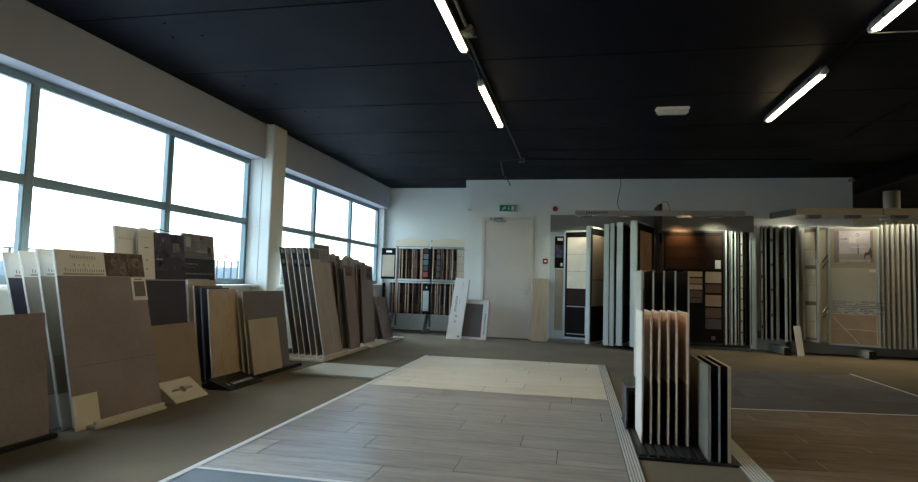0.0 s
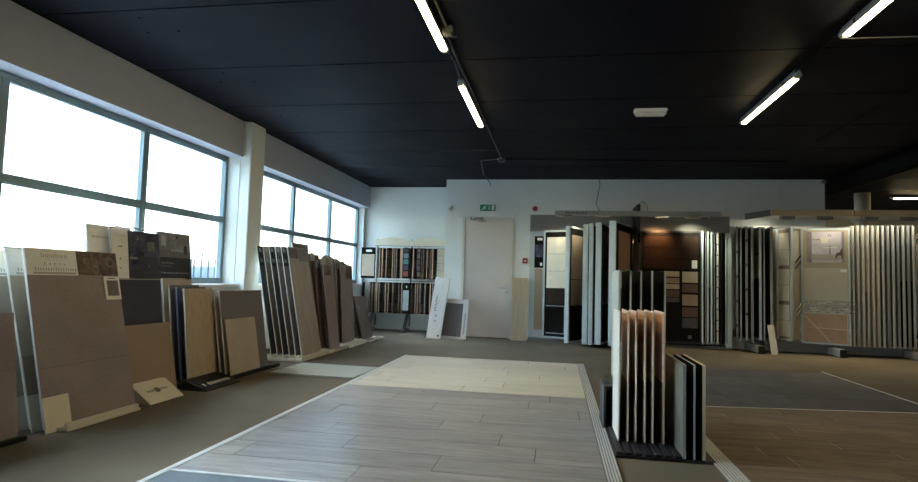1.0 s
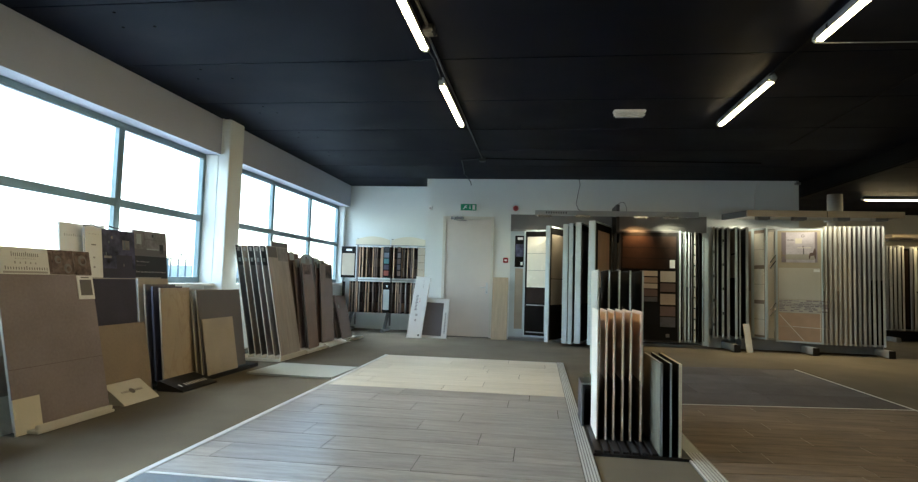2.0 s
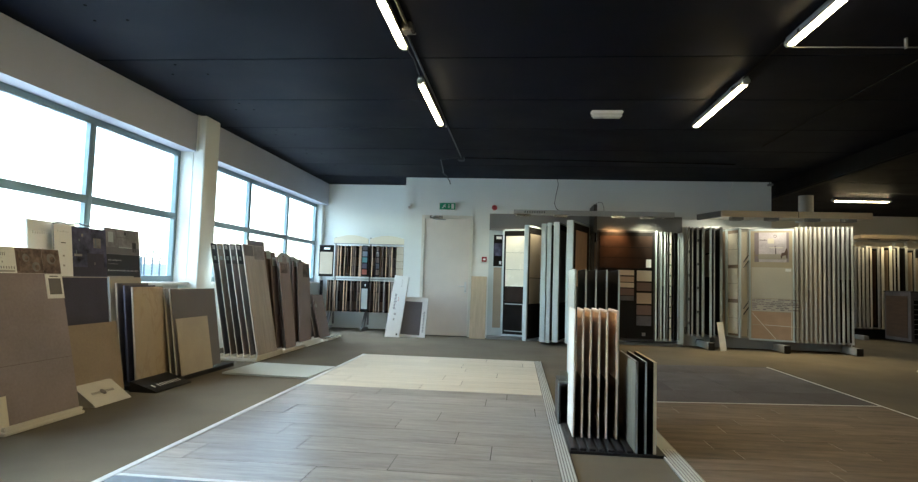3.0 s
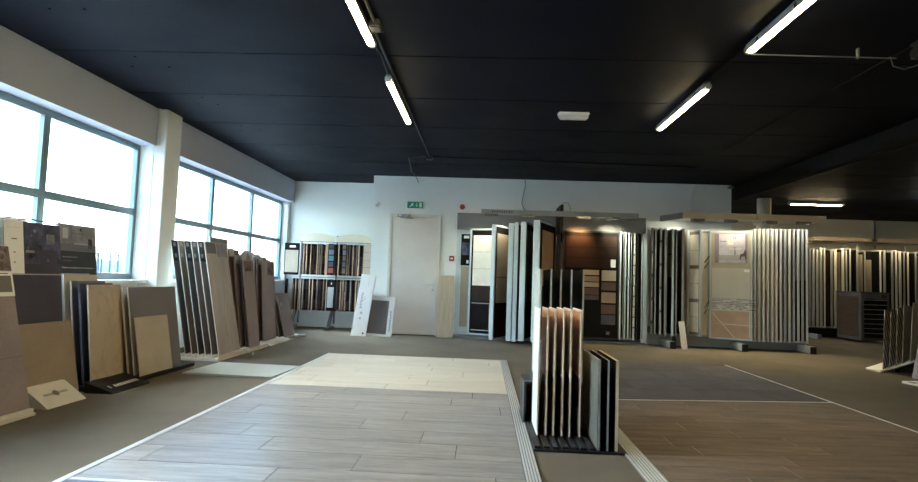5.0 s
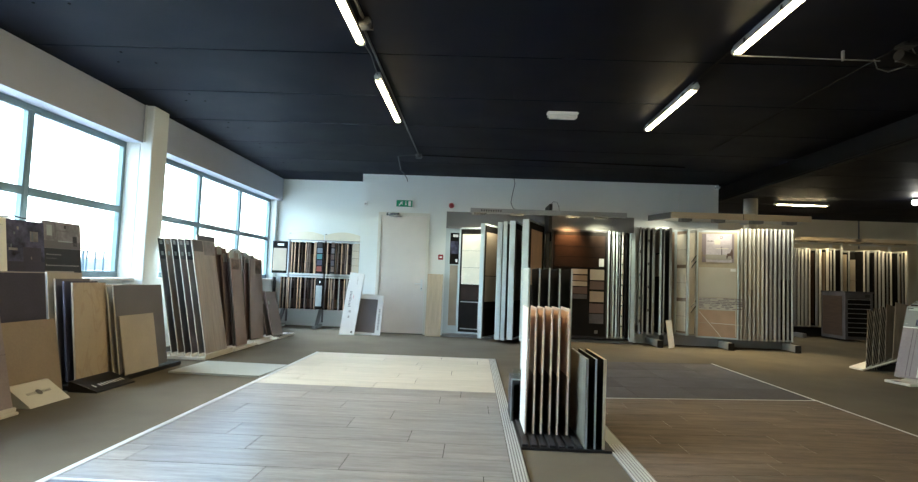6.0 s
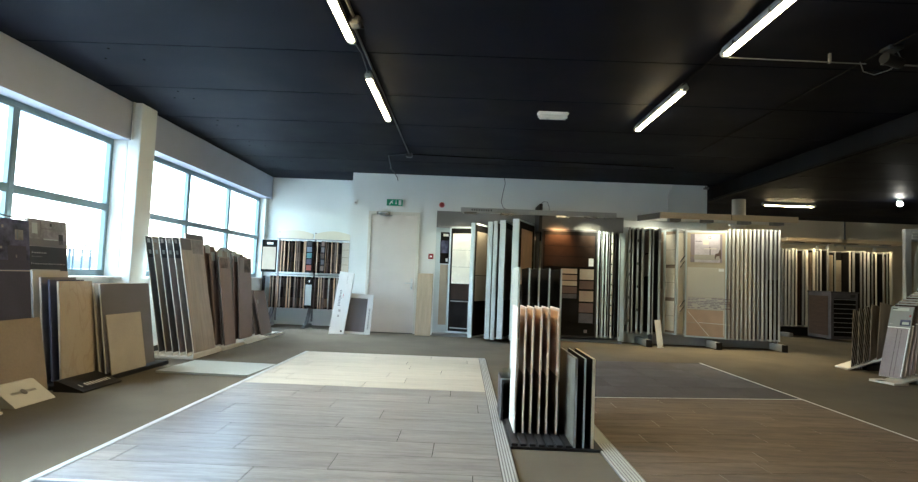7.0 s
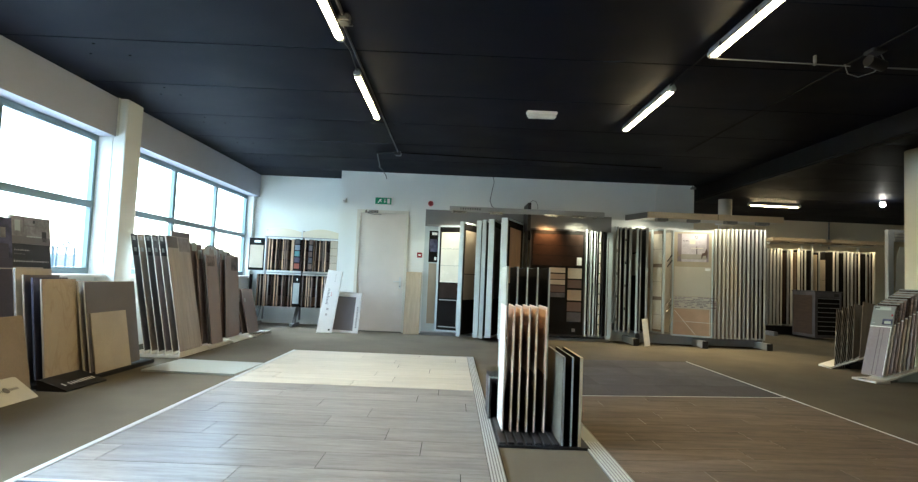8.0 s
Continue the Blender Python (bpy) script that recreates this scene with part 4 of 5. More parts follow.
for row, (z0, z1, xa, xb, n) in enumerate(((1.085, 1.70, -1.45, -0.22, 22), (0.38, 1.00, -1.62, -0.22, 25))):
    for i in range(n):
        x = xa + (xb - xa) * i / (n - 1)
        turn = -90 + rng.uniform(-5, 5) + (6 if i < n / 2 else -4)
        pn = part("swing_panel", rbox(0, -0.011, z0, 0.40, 0.011, z1, 0.002, 1), "blackframe", hr)
        pn.matrix_basis = pose(x, RY + 0.13, 0, 0, 0, turn)
        part("edge_strip", boxes((0.40, -0.012, z0, 0.413, 0.012, z1)), ("woodtan", "woodbrown", "greybrown", "wooddark", "cotto", "brownstone", "darktile")[rng.randrange(7)], pn)
        for k in range(3):
            za, zb = z0 + 0.03 + k * (z1 - z0 - 0.06) / 3, z0 + 0.02 + (k + 1) * (z1 - z0 - 0.06) / 3
            mt = tones[rng.randrange(len(tones))]
            part("sample", boxes((0.02, -0.016, za, 0.38, -0.011, zb), (0.02, 0.011, za, 0.38, 0.016, zb)), mt, pn)
for x0, x1, z0, z1, mt in ((-1.76, -1.46, 1.07, 1.70, "beige"), (-0.20, -0.03, 1.09, 1.70, "whitetile"), (-0.89, -0.75, 1.09, 1.70, "bluetile"), (-0.61, -0.51, 1.09, 1.70, "greystone"),
                           (-1.72, -1.66, 0.40, 0.99, "blackframe"), (-0.88, -0.72, 0.40, 0.99, "slabgrey")):
    pn = part("open_panel", rbox(x0, RY - 0.30, z0, x1, RY - 0.285, z1, 0.002, 1), "blackframe", hr, "panel turned to face the room")
    if mt == "whitetile":
        for k in range(4):
            part("sample", boxes((x0 + 0.02, RY - 0.306, z0 + 0.03 + 0.145 * k, x1 - 0.01, RY - 0.3, z0 + 0.17 + 0.145 * k)), "beige", pn)
    elif mt in ("bluetile", "greystone"):
        for k, mm in enumerate(("rust", "navy", "teal", "bluetile", "charcoal")):
            part("sample", boxes((x0 + 0.02, RY - 0.306, z0 + 0.04 + 0.12 * k, x1 - 0.02, RY - 0.3, z0 + 0.14 + 0.12 * k)), mm if mt == "bluetile" else ("woodbrown", "slate", "umber", "greystone", "woodbrown")[k], pn)
    elif mt != "blackframe":
        part("sample", boxes((x0 + 0.02, RY - 0.306, z0 + 0.05, x1 - 0.02, RY - 0.3, z1 - 0.14)), mt, pn)
        part("label", boxes((x0 + 0.1, RY - 0.303, z1 - 0.09, x1 - 0.08, RY - 0.3, z1 - 0.05)), "paper", pn)

# boxes and boards by the door
slab("tile_box", pose(-0.185, 10.69, 0, 0, 0, 0) @ pose(0, 0, 0, -11, 5.5, 0), 0.27, 1.16, 0.06, "white", "tall white printed tile carton leaning on the wall", "carton", "", [
    ("logo", 0.068, 0.52, 0.118, 0.82, "charcoal", 0.002, -11), ("logo", 0.135, 0.68, 0.15, 0.76, "red", 0.002, -3), ("lettering", 0.10, 0.42, 0.14, 0.46, "paleink", 0.002),
    ("lettering", 0.10, 0.32, 0.13, 0.36, "paleink", 0.002), ("logo", 0.20, 0.06, 0.23, 0.09, "blackframe", 0.002), ("lettering", 0.155, 0.95, 0.175, 1.10, "paleink", 0.002, -7)], edge="white")
fr = thing("framed_tile", pose(-0.12, 10.79, 0) @ pose(0, 0, 0, -12, 2, 0), "grey tile in an open white carton leaning on the wall", "carton")
part("carton", boxes((0, 0, 0, 0.66, 0.05, 0.06), (0, 0, 0.68, 0.66, 0.05, 0.76), (0, 0, 0.06, 0.06, 0.05, 0.68), (0.56, 0, 0.06, 0.66, 0.05, 0.68)), "white", fr)
part("tile", boxes((0.06, 0.008, 0.06, 0.56, 0.04, 0.68)), "greystone", fr)
g = bmesh.new()
for k in range(14):
    box(g, 0.598, -0.002, 0.12 + 0.028 * k, 0.625, 0, 0.134 + 0.028 * k)
tagged(part("lettering", g, "greyink", fr), kind="stuff")
part("flap", boxes((0.02, -0.03, 0.755, 0.5, 0.0, 0.765)), "white", fr)
slab("plank_sample", pose(1.345, 11.02, 0, 0, 0, 0) @ pose(0, 0, 0, -8, 0, 0), 0.295, 1.17, 0.012, "oak", "pale oak-look plank leaning on the wall", "plank", "", [], edge="oak")


# ---- swing-panel display units ----
def wing(unit, hinge, outer, z0, z1, tiles, back=(), frame_mat="palemetal", ground="blackframe", t=0.045, label="", e=0.03):
    """A hinged panel from its hinge to its outer edge; tiles: (u0, z0, u1, z1, material) as shares of width and height on the side to the right of hinge-to-outer."""
    hx, hy = hinge
    ox, oy = outer
    w = math.hypot(ox - hx, oy - hy)
    p = part("swing_panel", boxes((0.03, -t / 2 + 0.006, z0 + 0.03, w - 0.03, t / 2 - 0.006, z1 - 0.03)), ground, unit, label)
    p.matrix_basis = pose(hx, hy, 0, 0, 0, math.degrees(math.atan2(oy - hy, ox - hx)))
    part("edge_profile", rbox(w - e, -t / 2, z0, w, t / 2, z1, 0.004), frame_mat, p)
    part("hinge_profile", boxes((0, -t / 2, z0, 0.03, t / 2, z1)), frame_mat, p)
    part("top_profile", boxes((0.03, -t / 2, z1 - 0.03, w - 0.03, t / 2, z1)), frame_mat, p)
    part("bottom_profile", boxes((0.03, -t / 2, z0, w - 0.03, t / 2, z0 + 0.03)), frame_mat, p)
    for side, lst in ((-1, tiles), (1, back)):
        for u0, v0, u1, v1, mt in lst:
            y0 = side * (t / 2 - 0.006)
            y1 = side * (t / 2 + (0.006 if mt == "paper" else 0.002))
            g = bmesh.new()
            box(g, 0.03 + u0 * (w - 0.06), min(y0, y1), z0 + 0.03 + v0 * (z1 - z0 - 0.06), 0.03 + u1 * (w - 0.06), max(y0, y1), z0 + 0.03 + v1 * (z1 - z0 - 0.06))
            part("tile", g, mt, p)
    return p


def stack(u0, u1, v0, v1, n, mt, gap=0.002):
    s = (v1 - v0) / n
    return [(u0, v0 + s * i + gap / 2, u1, v0 + s * (i + 1) - gap / 2, mt) for i in range(n)]


# area light added under a canopy in place of its small spots; no strip fixture
def area_lamp(eye, target, length, power, col=(1.0, 0.80, 0.54)):
    l = new("canopy_area", bpy.data.lights.new("canopy_area", "AREA"))
    l.data.shape, l.data.size, l.data.size_y = "RECTANGLE", length, 0.05
    l.data.energy, l.data.color = power, col
    l.matrix_world = look(eye, target)
    return l


def spot_lamp(eye, target, power, col=(1.0, 0.74, 0.46), degrees=110):
    l = new("display_spot", bpy.data.lights.new("display_spot", "SPOT"))
    l.data.energy, l.data.color, l.data.spot_size, l.data.spot_blend, l.data.shadow_soft_size = power, col, radians(degrees), 0.8, 0.03
    l.matrix_world = look(eye, target)
    return l


# unit beside the door
u1 = thing("panel_display", pose(0, 0, 0), "grey tile display with tall swinging panels and a lamp bar", "tile display")
part("back_board", boxes((1.66, WALL_Y - 0.035, 2.05, 5.245, WALL_Y - 0.002, 2.372)), "headgrey", u1, "dark grey header board")
part("side_board", rbox(1.66, WALL_Y - 0.03, 0.05, 1.99, WALL_Y - 0.002, 2.05, 0.004), "palemetal", u1)
fx = part("fixed_panel", boxes((1.74, WALL_Y - 0.06, 0.12, 1.93, WALL_Y - 0.03, 2.0)), "palemetal", u1)
part("tile", boxes((1.76, WALL_Y - 0.07, 0.2, 1.91, WALL_Y - 0.06, 1.34)), "beige", fx)
part("card", boxes((1.75, WALL_Y - 0.07, 1.36, 1.92, WALL_Y - 0.06, 1.96)), "blackframe", fx)
part("photograph", boxes((1.76, WALL_Y - 0.074, 1.56, 1.91, WALL_Y - 0.07, 1.80)), "photo_dark", fx)
part("lettering", boxes((1.80, WALL_Y - 0.073, 1.88, 1.90, WALL_Y - 0.07, 1.93)), "paper", fx)
part("lettering", boxes((1.86, WALL_Y - 0.073, 1.40, 1.90, WALL_Y - 0.07, 1.46)), "paper", fx)
part("plinth", boxes((1.66, 11.05, 0.0, 5.2, WALL_Y - 0.002, 0.05)), "greymetal", u1)
part("hinge_rail", boxes((1.70, 11.12, 2.04, 5.2, 11.18, 2.075)), "greymetal", u1)
part("lamp_bar", rbox(2.12, 10.57, 2.285, 4.93, 10.64, 2.375, 0.006), "midgrey", u1, "grey lamp bar with a brand name")
bar_letters = bmesh.new()
for k in range(9):
    box(bar_letters, 2.315 + 0.043 * k, 10.566, 2.318, 2.332 + 0.043 * k, 10.57, 2.352)
tagged(part("lettering", bar_letters, "blackframe", u1), kind="stuff")
part("post", boxes((3.545, 10.62, 2.0, 3.60, 11.26, 2.50)), "charcoal", u1)
part("post", boxes((3.535, 10.9, 0.05, 3.60, 11.0, 2.0)), "charcoal", u1)
for x in (2.15, 4.88):
    part("arm", boxes((x, 10.64, 2.33, x + 0.03, WALL_Y - 0.035, 2.36)), "greymetal", u1)
for x in (2.30, 2.95, 3.95, 4.45):
    sb = part("spotlight", rbox(x - 0.12, 10.50, 2.25, x + 0.12, 10.57, 2.285, 0.006), "steel", u1)
    part("bulb", boxes((x - 0.07, 10.571, 2.255, x + 0.07, 10.575, 2.28)), "ledwarm", sb)
spot_lamp((2.20, 10.66, 2.24), (2.16, 11.0, 1.7), 1.35, (1.0, 0.86, 0.62))
spot_lamp((2.56, 10.58, 2.24), (2.53, 10.85, 1.6), 4.0, (1.0, 0.84, 0.58))
spot_lamp((3.95, 10.80, 2.20), (3.97, 11.10, 1.86), 6.5, (1.0, 0.50, 0.2), 96)
spot_lamp((4.50, 10.80, 2.20), (4.55, 11.10, 1.94), 4.5, (1.0, 0.88, 0.58), 96)
# extra spot without its own fixture, added to brighten the end board
spot_lamp((4.57, 10.72, 2.20), (5.20, 11.02, 1.1), 5.0, (0.98, 0.96, 0.72), 84)
wing(u1, (1.935, 11.16), (2.375, 11.0), 0.07, 2.06, [(0.09, 0.037, 0.94, 0.285, "darkboard"), (0.09, 0.027, 0.98, 0.036, "midgrey"), (0.09, 0.286, 0.98, 0.295, "midgrey"), (0.945, 0.037, 0.98, 0.285, "midgrey"), (0.09, 0.31, 0.98, 0.455, "darktile"), *stack(0.09, 0.98, 0.46, 0.95, 3, "whitetile")], t=0.06, e=0.03)
wing(u1, (2.66, 11.12), (2.352, 10.46), 0.05, 2.09, [], [(0.06, 0.0, 0.90, 0.25, "darkboard"), (0.06, 0.31, 0.90, 0.54, "taupe_light"), (0.06, 0.545, 0.90, 0.94, "beige")], t=0.075, e=0.04)
wing(u1, (2.82, 11.14), (2.655, 10.35), 0.05, 2.11, [], [(0.06, 0.0, 0.94, 0.94, "darktile")], t=0.085, e=0.05)
wing(u1, (2.95, 11.14), (2.745, 10.28), 0.05, 2.12, [], [(0.06, 0.0, 0.94, 0.94, "darktile")], t=0.070, e=0.05)
wing(u1, (3.13, 11.14), (2.865, 10.22), 0.07, 2.13, [], [(0.06, 0.0, 0.90, 0.3, "darkboard"), (0.06, 0.32, 0.90, 0.95, "greystone")], t=0.10, e=0.05)
wing(u1, (3.48, 11.10), (3.08, 10.08), 0.07, 2.15, [], [(0.1, 0.0, 0.85, 0.4, "darkboard"), (0.16, 0.46, 0.85, 0.94, "honey")], t=0.115, e=0.05)
bt = [(0.03, 0.66, 0.97, 0.755, "darktile"), (0.03, 0.76, 0.97, 0.855, "darktile"), (0.03, 0.86, 0.97, 0.965, "darktile"), (0.86, 0.67, 0.95, 0.745, "paper")]
bt += [(0.35, a, 0.65, b, m) for a, b, m in ((0.592, 0.64, "beige"), (0.53, 0.58, "brownstone"), (0.477, 0.522, "beige"), (0.404, 0.468, "umber"), (0.355, 0.398, "slate"))]
bt += [(0.70, a, 0.96, b, m) for a, b, m in ((0.54, 0.64, "beige"), (0.449, 0.527, "umber"), (0.33, 0.43, "brownstone"), (0.225, 0.314, "umber"), (0.125, 0.216, "slate"))] + [(0.80, 0.03, 0.86, 0.06, "greystone")]
wing(u1, (3.65, 11.0), (4.69, 10.93), 0.09, 2.07, bt, [], "charcoal")
wing(u1, (3.60, 11.12), (3.68, 11.02), 0.09, 2.07, [(0, 0.5, 1, 0.9, "beige")])
# faces mostly near-black: the shade in the gaps is put into their colour
for i, (ex_, hx_, fm, th) in enumerate(((4.695, 4.80, "palemetal", 0.032), (4.755, 4.86, "greymetal", 0.014), (4.79, 4.90, "palemetal", 0.032), (4.855, 4.96, "palemetal", 0.030), (4.905, 5.01, "greymetal", 0.016), (4.965, 5.06, "ivory", 0.036), (5.04, 5.14, "blackframe", 0.02))):
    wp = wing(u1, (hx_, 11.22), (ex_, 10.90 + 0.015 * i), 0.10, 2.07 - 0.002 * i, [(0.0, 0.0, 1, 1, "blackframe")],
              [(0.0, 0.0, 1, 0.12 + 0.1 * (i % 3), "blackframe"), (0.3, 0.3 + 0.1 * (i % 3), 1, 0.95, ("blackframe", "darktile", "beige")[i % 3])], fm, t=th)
    if i == 5:
        wl = math.hypot(hx_ - ex_, 0.32 - 0.015 * i)
        for k in range(9):
            part("clip", boxes((wl, -0.014, 0.25 + 0.19 * k + 0.06 * (i % 2), wl + 0.012, 0.014, 0.275 + 0.19 * k + 0.06 * (i % 2))), "black", wp)
part("end_board", rbox(5.105, 10.99, 0.05, 5.205, 11.02, 2.05, 0.004), "palemetal", u1)
part("end_slot", boxes((5.118, 10.9885, 0.12, 5.130, 10.99, 1.95)), "slot", u1)

# unit at the end of the wall
u2 = thing("panel_display", pose(0, 0, 0), "long tile display with pale swinging panels under a wooden canopy", "tile display")
part("canopy_beam", rbox(5.72, 10.56, 2.32, 8.19, 10.62, 2.425, 0.005), "ply", u2, "pale wooden canopy edge with a grey face")
part("canopy_side", prism([(5.50, 11.25), (5.54, 11.25), (5.76, 10.62), (5.72, 10.62)], "z", 2.32, 2.425), "headgrey", u2)
part("canopy_soffit", prism([(5.545, 11.25), (5.765, 10.622), (8.19, 10.622), (8.19, 11.25)], "z", 2.338, 2.35), "offwhite", u2, "pale underside of the canopy")
part("canopy_seam", boxes((6.985, 10.555, 2.32, 6.992, 10.56, 2.425)), "slot", u2)
for x in (6.4, 7.35):
    part("canopy_arm", boxes((x, 10.62, 2.33, x + 0.04, 11.5, 2.37)), "alu", u2)
for x in (6.01, 6.60, 7.28, 7.87):
    sb = part("spotlight", rbox(x - 0.1, 10.625, 2.272, x + 0.1, 10.78, 2.335, 0.006), "greymetal", u2, "grey lamp box under the canopy")
    part("lamp_cover", boxes((x - 0.06, 10.66, 2.2695, x + 0.06, 10.74, 2.2718)), "headgrey", sb)
part("spine", boxes((5.3, 11.2, 0.22, 6.8, 11.28, 0.34), (6.8, 11.2, 0.22, 8.2, 11.28, 0.34)), "greymetal", u2)
part("top_rail", boxes((5.3, 11.18, 2.16, 8.2, 11.24, 2.2)), "alu", u2)
for x in (5.55, 6.79, 7.95):
    part("foot", rbox(x - 0.05, 10.56, 0.01, x + 0.05, 11.28, 0.13, 0.008), "midgrey", u2, "grey metal floor foot")
    part("end_cap", rbox(x - 0.052, 10.55, 0.008, x + 0.052, 10.56, 0.132, 0.003), "black", u2)
part("base_box", boxes((5.75, 11.0, 0.02, 8.05, 11.28, 0.2)), "greymetal", u2)
for x in (6.84, 8.12):
    part("post", boxes((x, 11.2, 0.1, x + 0.05, 11.27, 2.16)), "alu", u2)
# near-black faces darken the narrow gaps, as shade between the panels would
for i, (x, th, fm) in enumerate(((5.235, 0.034, "greymetal"), (5.295, 0.026, "midgrey"), (5.385, 0.036, "midgrey"), (5.47, 0.038, "midgrey"), (5.60, 0.038, "palemetal"), (5.66, 0.022, "midgrey"), (5.775, 0.042, "midgrey"))):
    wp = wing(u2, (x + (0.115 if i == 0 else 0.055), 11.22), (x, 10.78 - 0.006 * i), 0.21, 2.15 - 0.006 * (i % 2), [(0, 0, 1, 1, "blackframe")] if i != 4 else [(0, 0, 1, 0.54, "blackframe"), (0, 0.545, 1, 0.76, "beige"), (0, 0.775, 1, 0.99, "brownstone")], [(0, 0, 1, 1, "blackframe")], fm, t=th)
    if i in (0, 2, 4):
        for k in range(4):
            part("clip", boxes((0.452, -0.012, 0.42 + 0.42 * k + 0.1 * i, 0.46, 0.012, 0.47 + 0.42 * k + 0.1 * i)), "black", wp)
wing(u2, (5.97, 11.10), (6.105, 10.77), 0.22, 2.14, [(0.04, 0.02, 0.94, 0.165, "whitetile"), (0.04, 0.168, 0.94, 0.31, "whitetile"), (0.04, 0.345, 0.94, 0.49, "whitetile"), (0.04, 0.493, 0.94, 0.635, "whitetile"), (0.04, 0.67, 0.94, 0.815, "whitetile"), (0.04, 0.818, 0.94, 0.97, "whitetile")], [], "palemetal", "brownstone")
wing(u2, (5.84, 11.22), (5.95, 10.97), 0.24, 2.13, [(0.05, 0.02, 0.95, 0.42, "oak"), (0.05, 0.425, 0.95, 0.98, "brownstone")], [], "palemetal", "sand")
mo = [(0.02, 0.255, 0.98, 0.37, "ecru"), (0.02, 0.375, 0.98, 0.66, "ecru"), (0.02, 0.0, 0.98, 0.125, "cotto"), (0.02, 0.13, 0.98, 0.25, "cotto"), (0.09, 0.71, 0.20, 0.985, "taupe"), (0.201, 0.71, 0.86, 0.985, "photo_room"), (0.861, 0.71, 0.92, 0.985, "taupe"), (0.83, 0.625, 0.97, 0.65, "paper")]
bp = wing(u2, (6.33, 10.99), (6.995, 10.74), 0.18, 2.14, mo, [], "palemetal", "sand", label="panel with beige tiles and a room photograph")
rng = random.Random(3)
g = bmesh.new()
for r in range(7):
    x = 0.05
    while x < 0.77:
        wd_ = rng.uniform(0.03, 0.09)
        if rng.random() < 0.75:
            box(g, x, -0.029, 0.715 + 0.029 * r, min(x + wd_, 0.785), -0.0245, 0.715 + 0.029 * r + rng.uniform(0.012, 0.022))
        x += wd_ + 0.01
part("mosaic", g, "taupe", bp, "narrow grey and brown mosaic strips")
g = bmesh.new()
for a, b in (((0.05, 0.66), (0.42, 0.22)), ((0.25, 0.455), (0.78, 0.44)), ((0.66, 0.69), (0.66, 0.23))):
    d_ = Vector((b[0] - a[0], 0, b[1] - a[1]))
    mm = Matrix.Translation(((a[0] + b[0]) / 2, -0.026, (a[1] + b[1]) / 2)) @ Matrix.Rotation(-math.atan2(d_.z, d_.x), 4, "Y")
    box(g, -d_.length / 2, -0.0015, -0.004, d_.length / 2, 0.0015, 0.004, mm)
part("inlay", g, "whitetile", bp)
ph = part("photograph", boxes((0.155, -0.030, 1.605, 0.585, -0.0285, 1.700)), "taupe_light", bp)
part("photo_shelf", boxes((0.17, -0.0310, 1.940, 0.29, -0.0285, 1.948), (0.19, -0.0310, 1.948, 0.20, -0.0285, 1.962), (0.24, -0.0310, 1.948, 0.26, -0.0285, 1.958)), "greystone", ph)
g = bmesh.new()
for k in range(20):
    a0 = math.tau * k / 20
    box(g, -0.0035, -0.001, -0.0035, 0.0035, 0.001, 0.0035, pose(0.416 + 0.020 * math.cos(a0), -0.0298, 2.015 + 0.022 * math.sin(a0)))
tagged(part("photo_clock", g, "umber", ph), kind="stuff")
part("photo_window", boxes((0.30, -0.0305, 1.885, 0.40, -0.0285, 1.975)), "whitetile", ph)
part("photo_table", boxes((0.325, -0.0310, 1.806, 0.535, -0.0285, 1.817)), "whitetile", ph)
part("photo_vase", boxes((0.405, -0.0310, 1.817, 0.43, -0.0285, 1.845)), "taupe", ph)
part("photo_table_leg", boxes((0.415, -0.0308, 1.70, 0.432, -0.0285, 1.806)), "greystone", ph)
part("photo_chair", prism([(0.50, 1.66), (0.515, 1.72), (0.56, 1.73), (0.585, 1.80), (0.60, 1.80), (0.612, 1.72), (0.605, 1.62), (0.59, 1.62), (0.58, 1.68), (0.53, 1.67), (0.515, 1.62), (0.505, 1.62)], "y", -0.0312, -0.0286), "umber", ph)
part("photo_chair", prism([(0.085, 1.62), (0.085, 1.745), (0.10, 1.755), (0.108, 1.69), (0.15, 1.685), (0.155, 1.63), (0.145, 1.63), (0.14, 1.665), (0.10, 1.66), (0.097, 1.62)], "y", -0.0312, -0.0286), "brownstone", ph)
wing(u2, (6.185, 11.06), (6.345, 11.02), 0.20, 2.13, [(0, 0, 1, 1, "whitetile")], [], "ivory", "taupe_light", t=0.03, e=0.02)
for z in (1.55, 0.72):
    g = bmesh.new()
    for k in range(2):
        cyl(g, (6.235, 10.985, z - 0.1 * k), (6.325, 10.985, z + 0.13 - 0.1 * k), 0.010, 8)
    part("bracket", g, "steel", u2)
for i in range(13):
    x = 7.045 + 0.0765 * i
    faces = [(0.0, 0.0, 1, 0.45, ("taupe_light", "beige")[i % 2]), (0.0, 0.452, 1, 1, ("whitetile", "taupe_light", "beige")[i % 3])] if i < 6 else [(0.0, 0.0, 1, 0.55, "blackframe" if i > 9 else "greystone"), (0.0, 0.552, 1, 1, "greystone")]
    wing(u2, (x - 0.06 + 0.004 * i, 11.22), (x, 10.74 + 0.002 * i), 0.17, 2.18 + 0.002 * i, faces, [(0.0, 0.0, 1, 1, "brownstone")], "ivory" if i < 6 else ("palegrey", "midgrey")[i % 2], "brownstone", t=0.036 if i % 3 else 0.030)
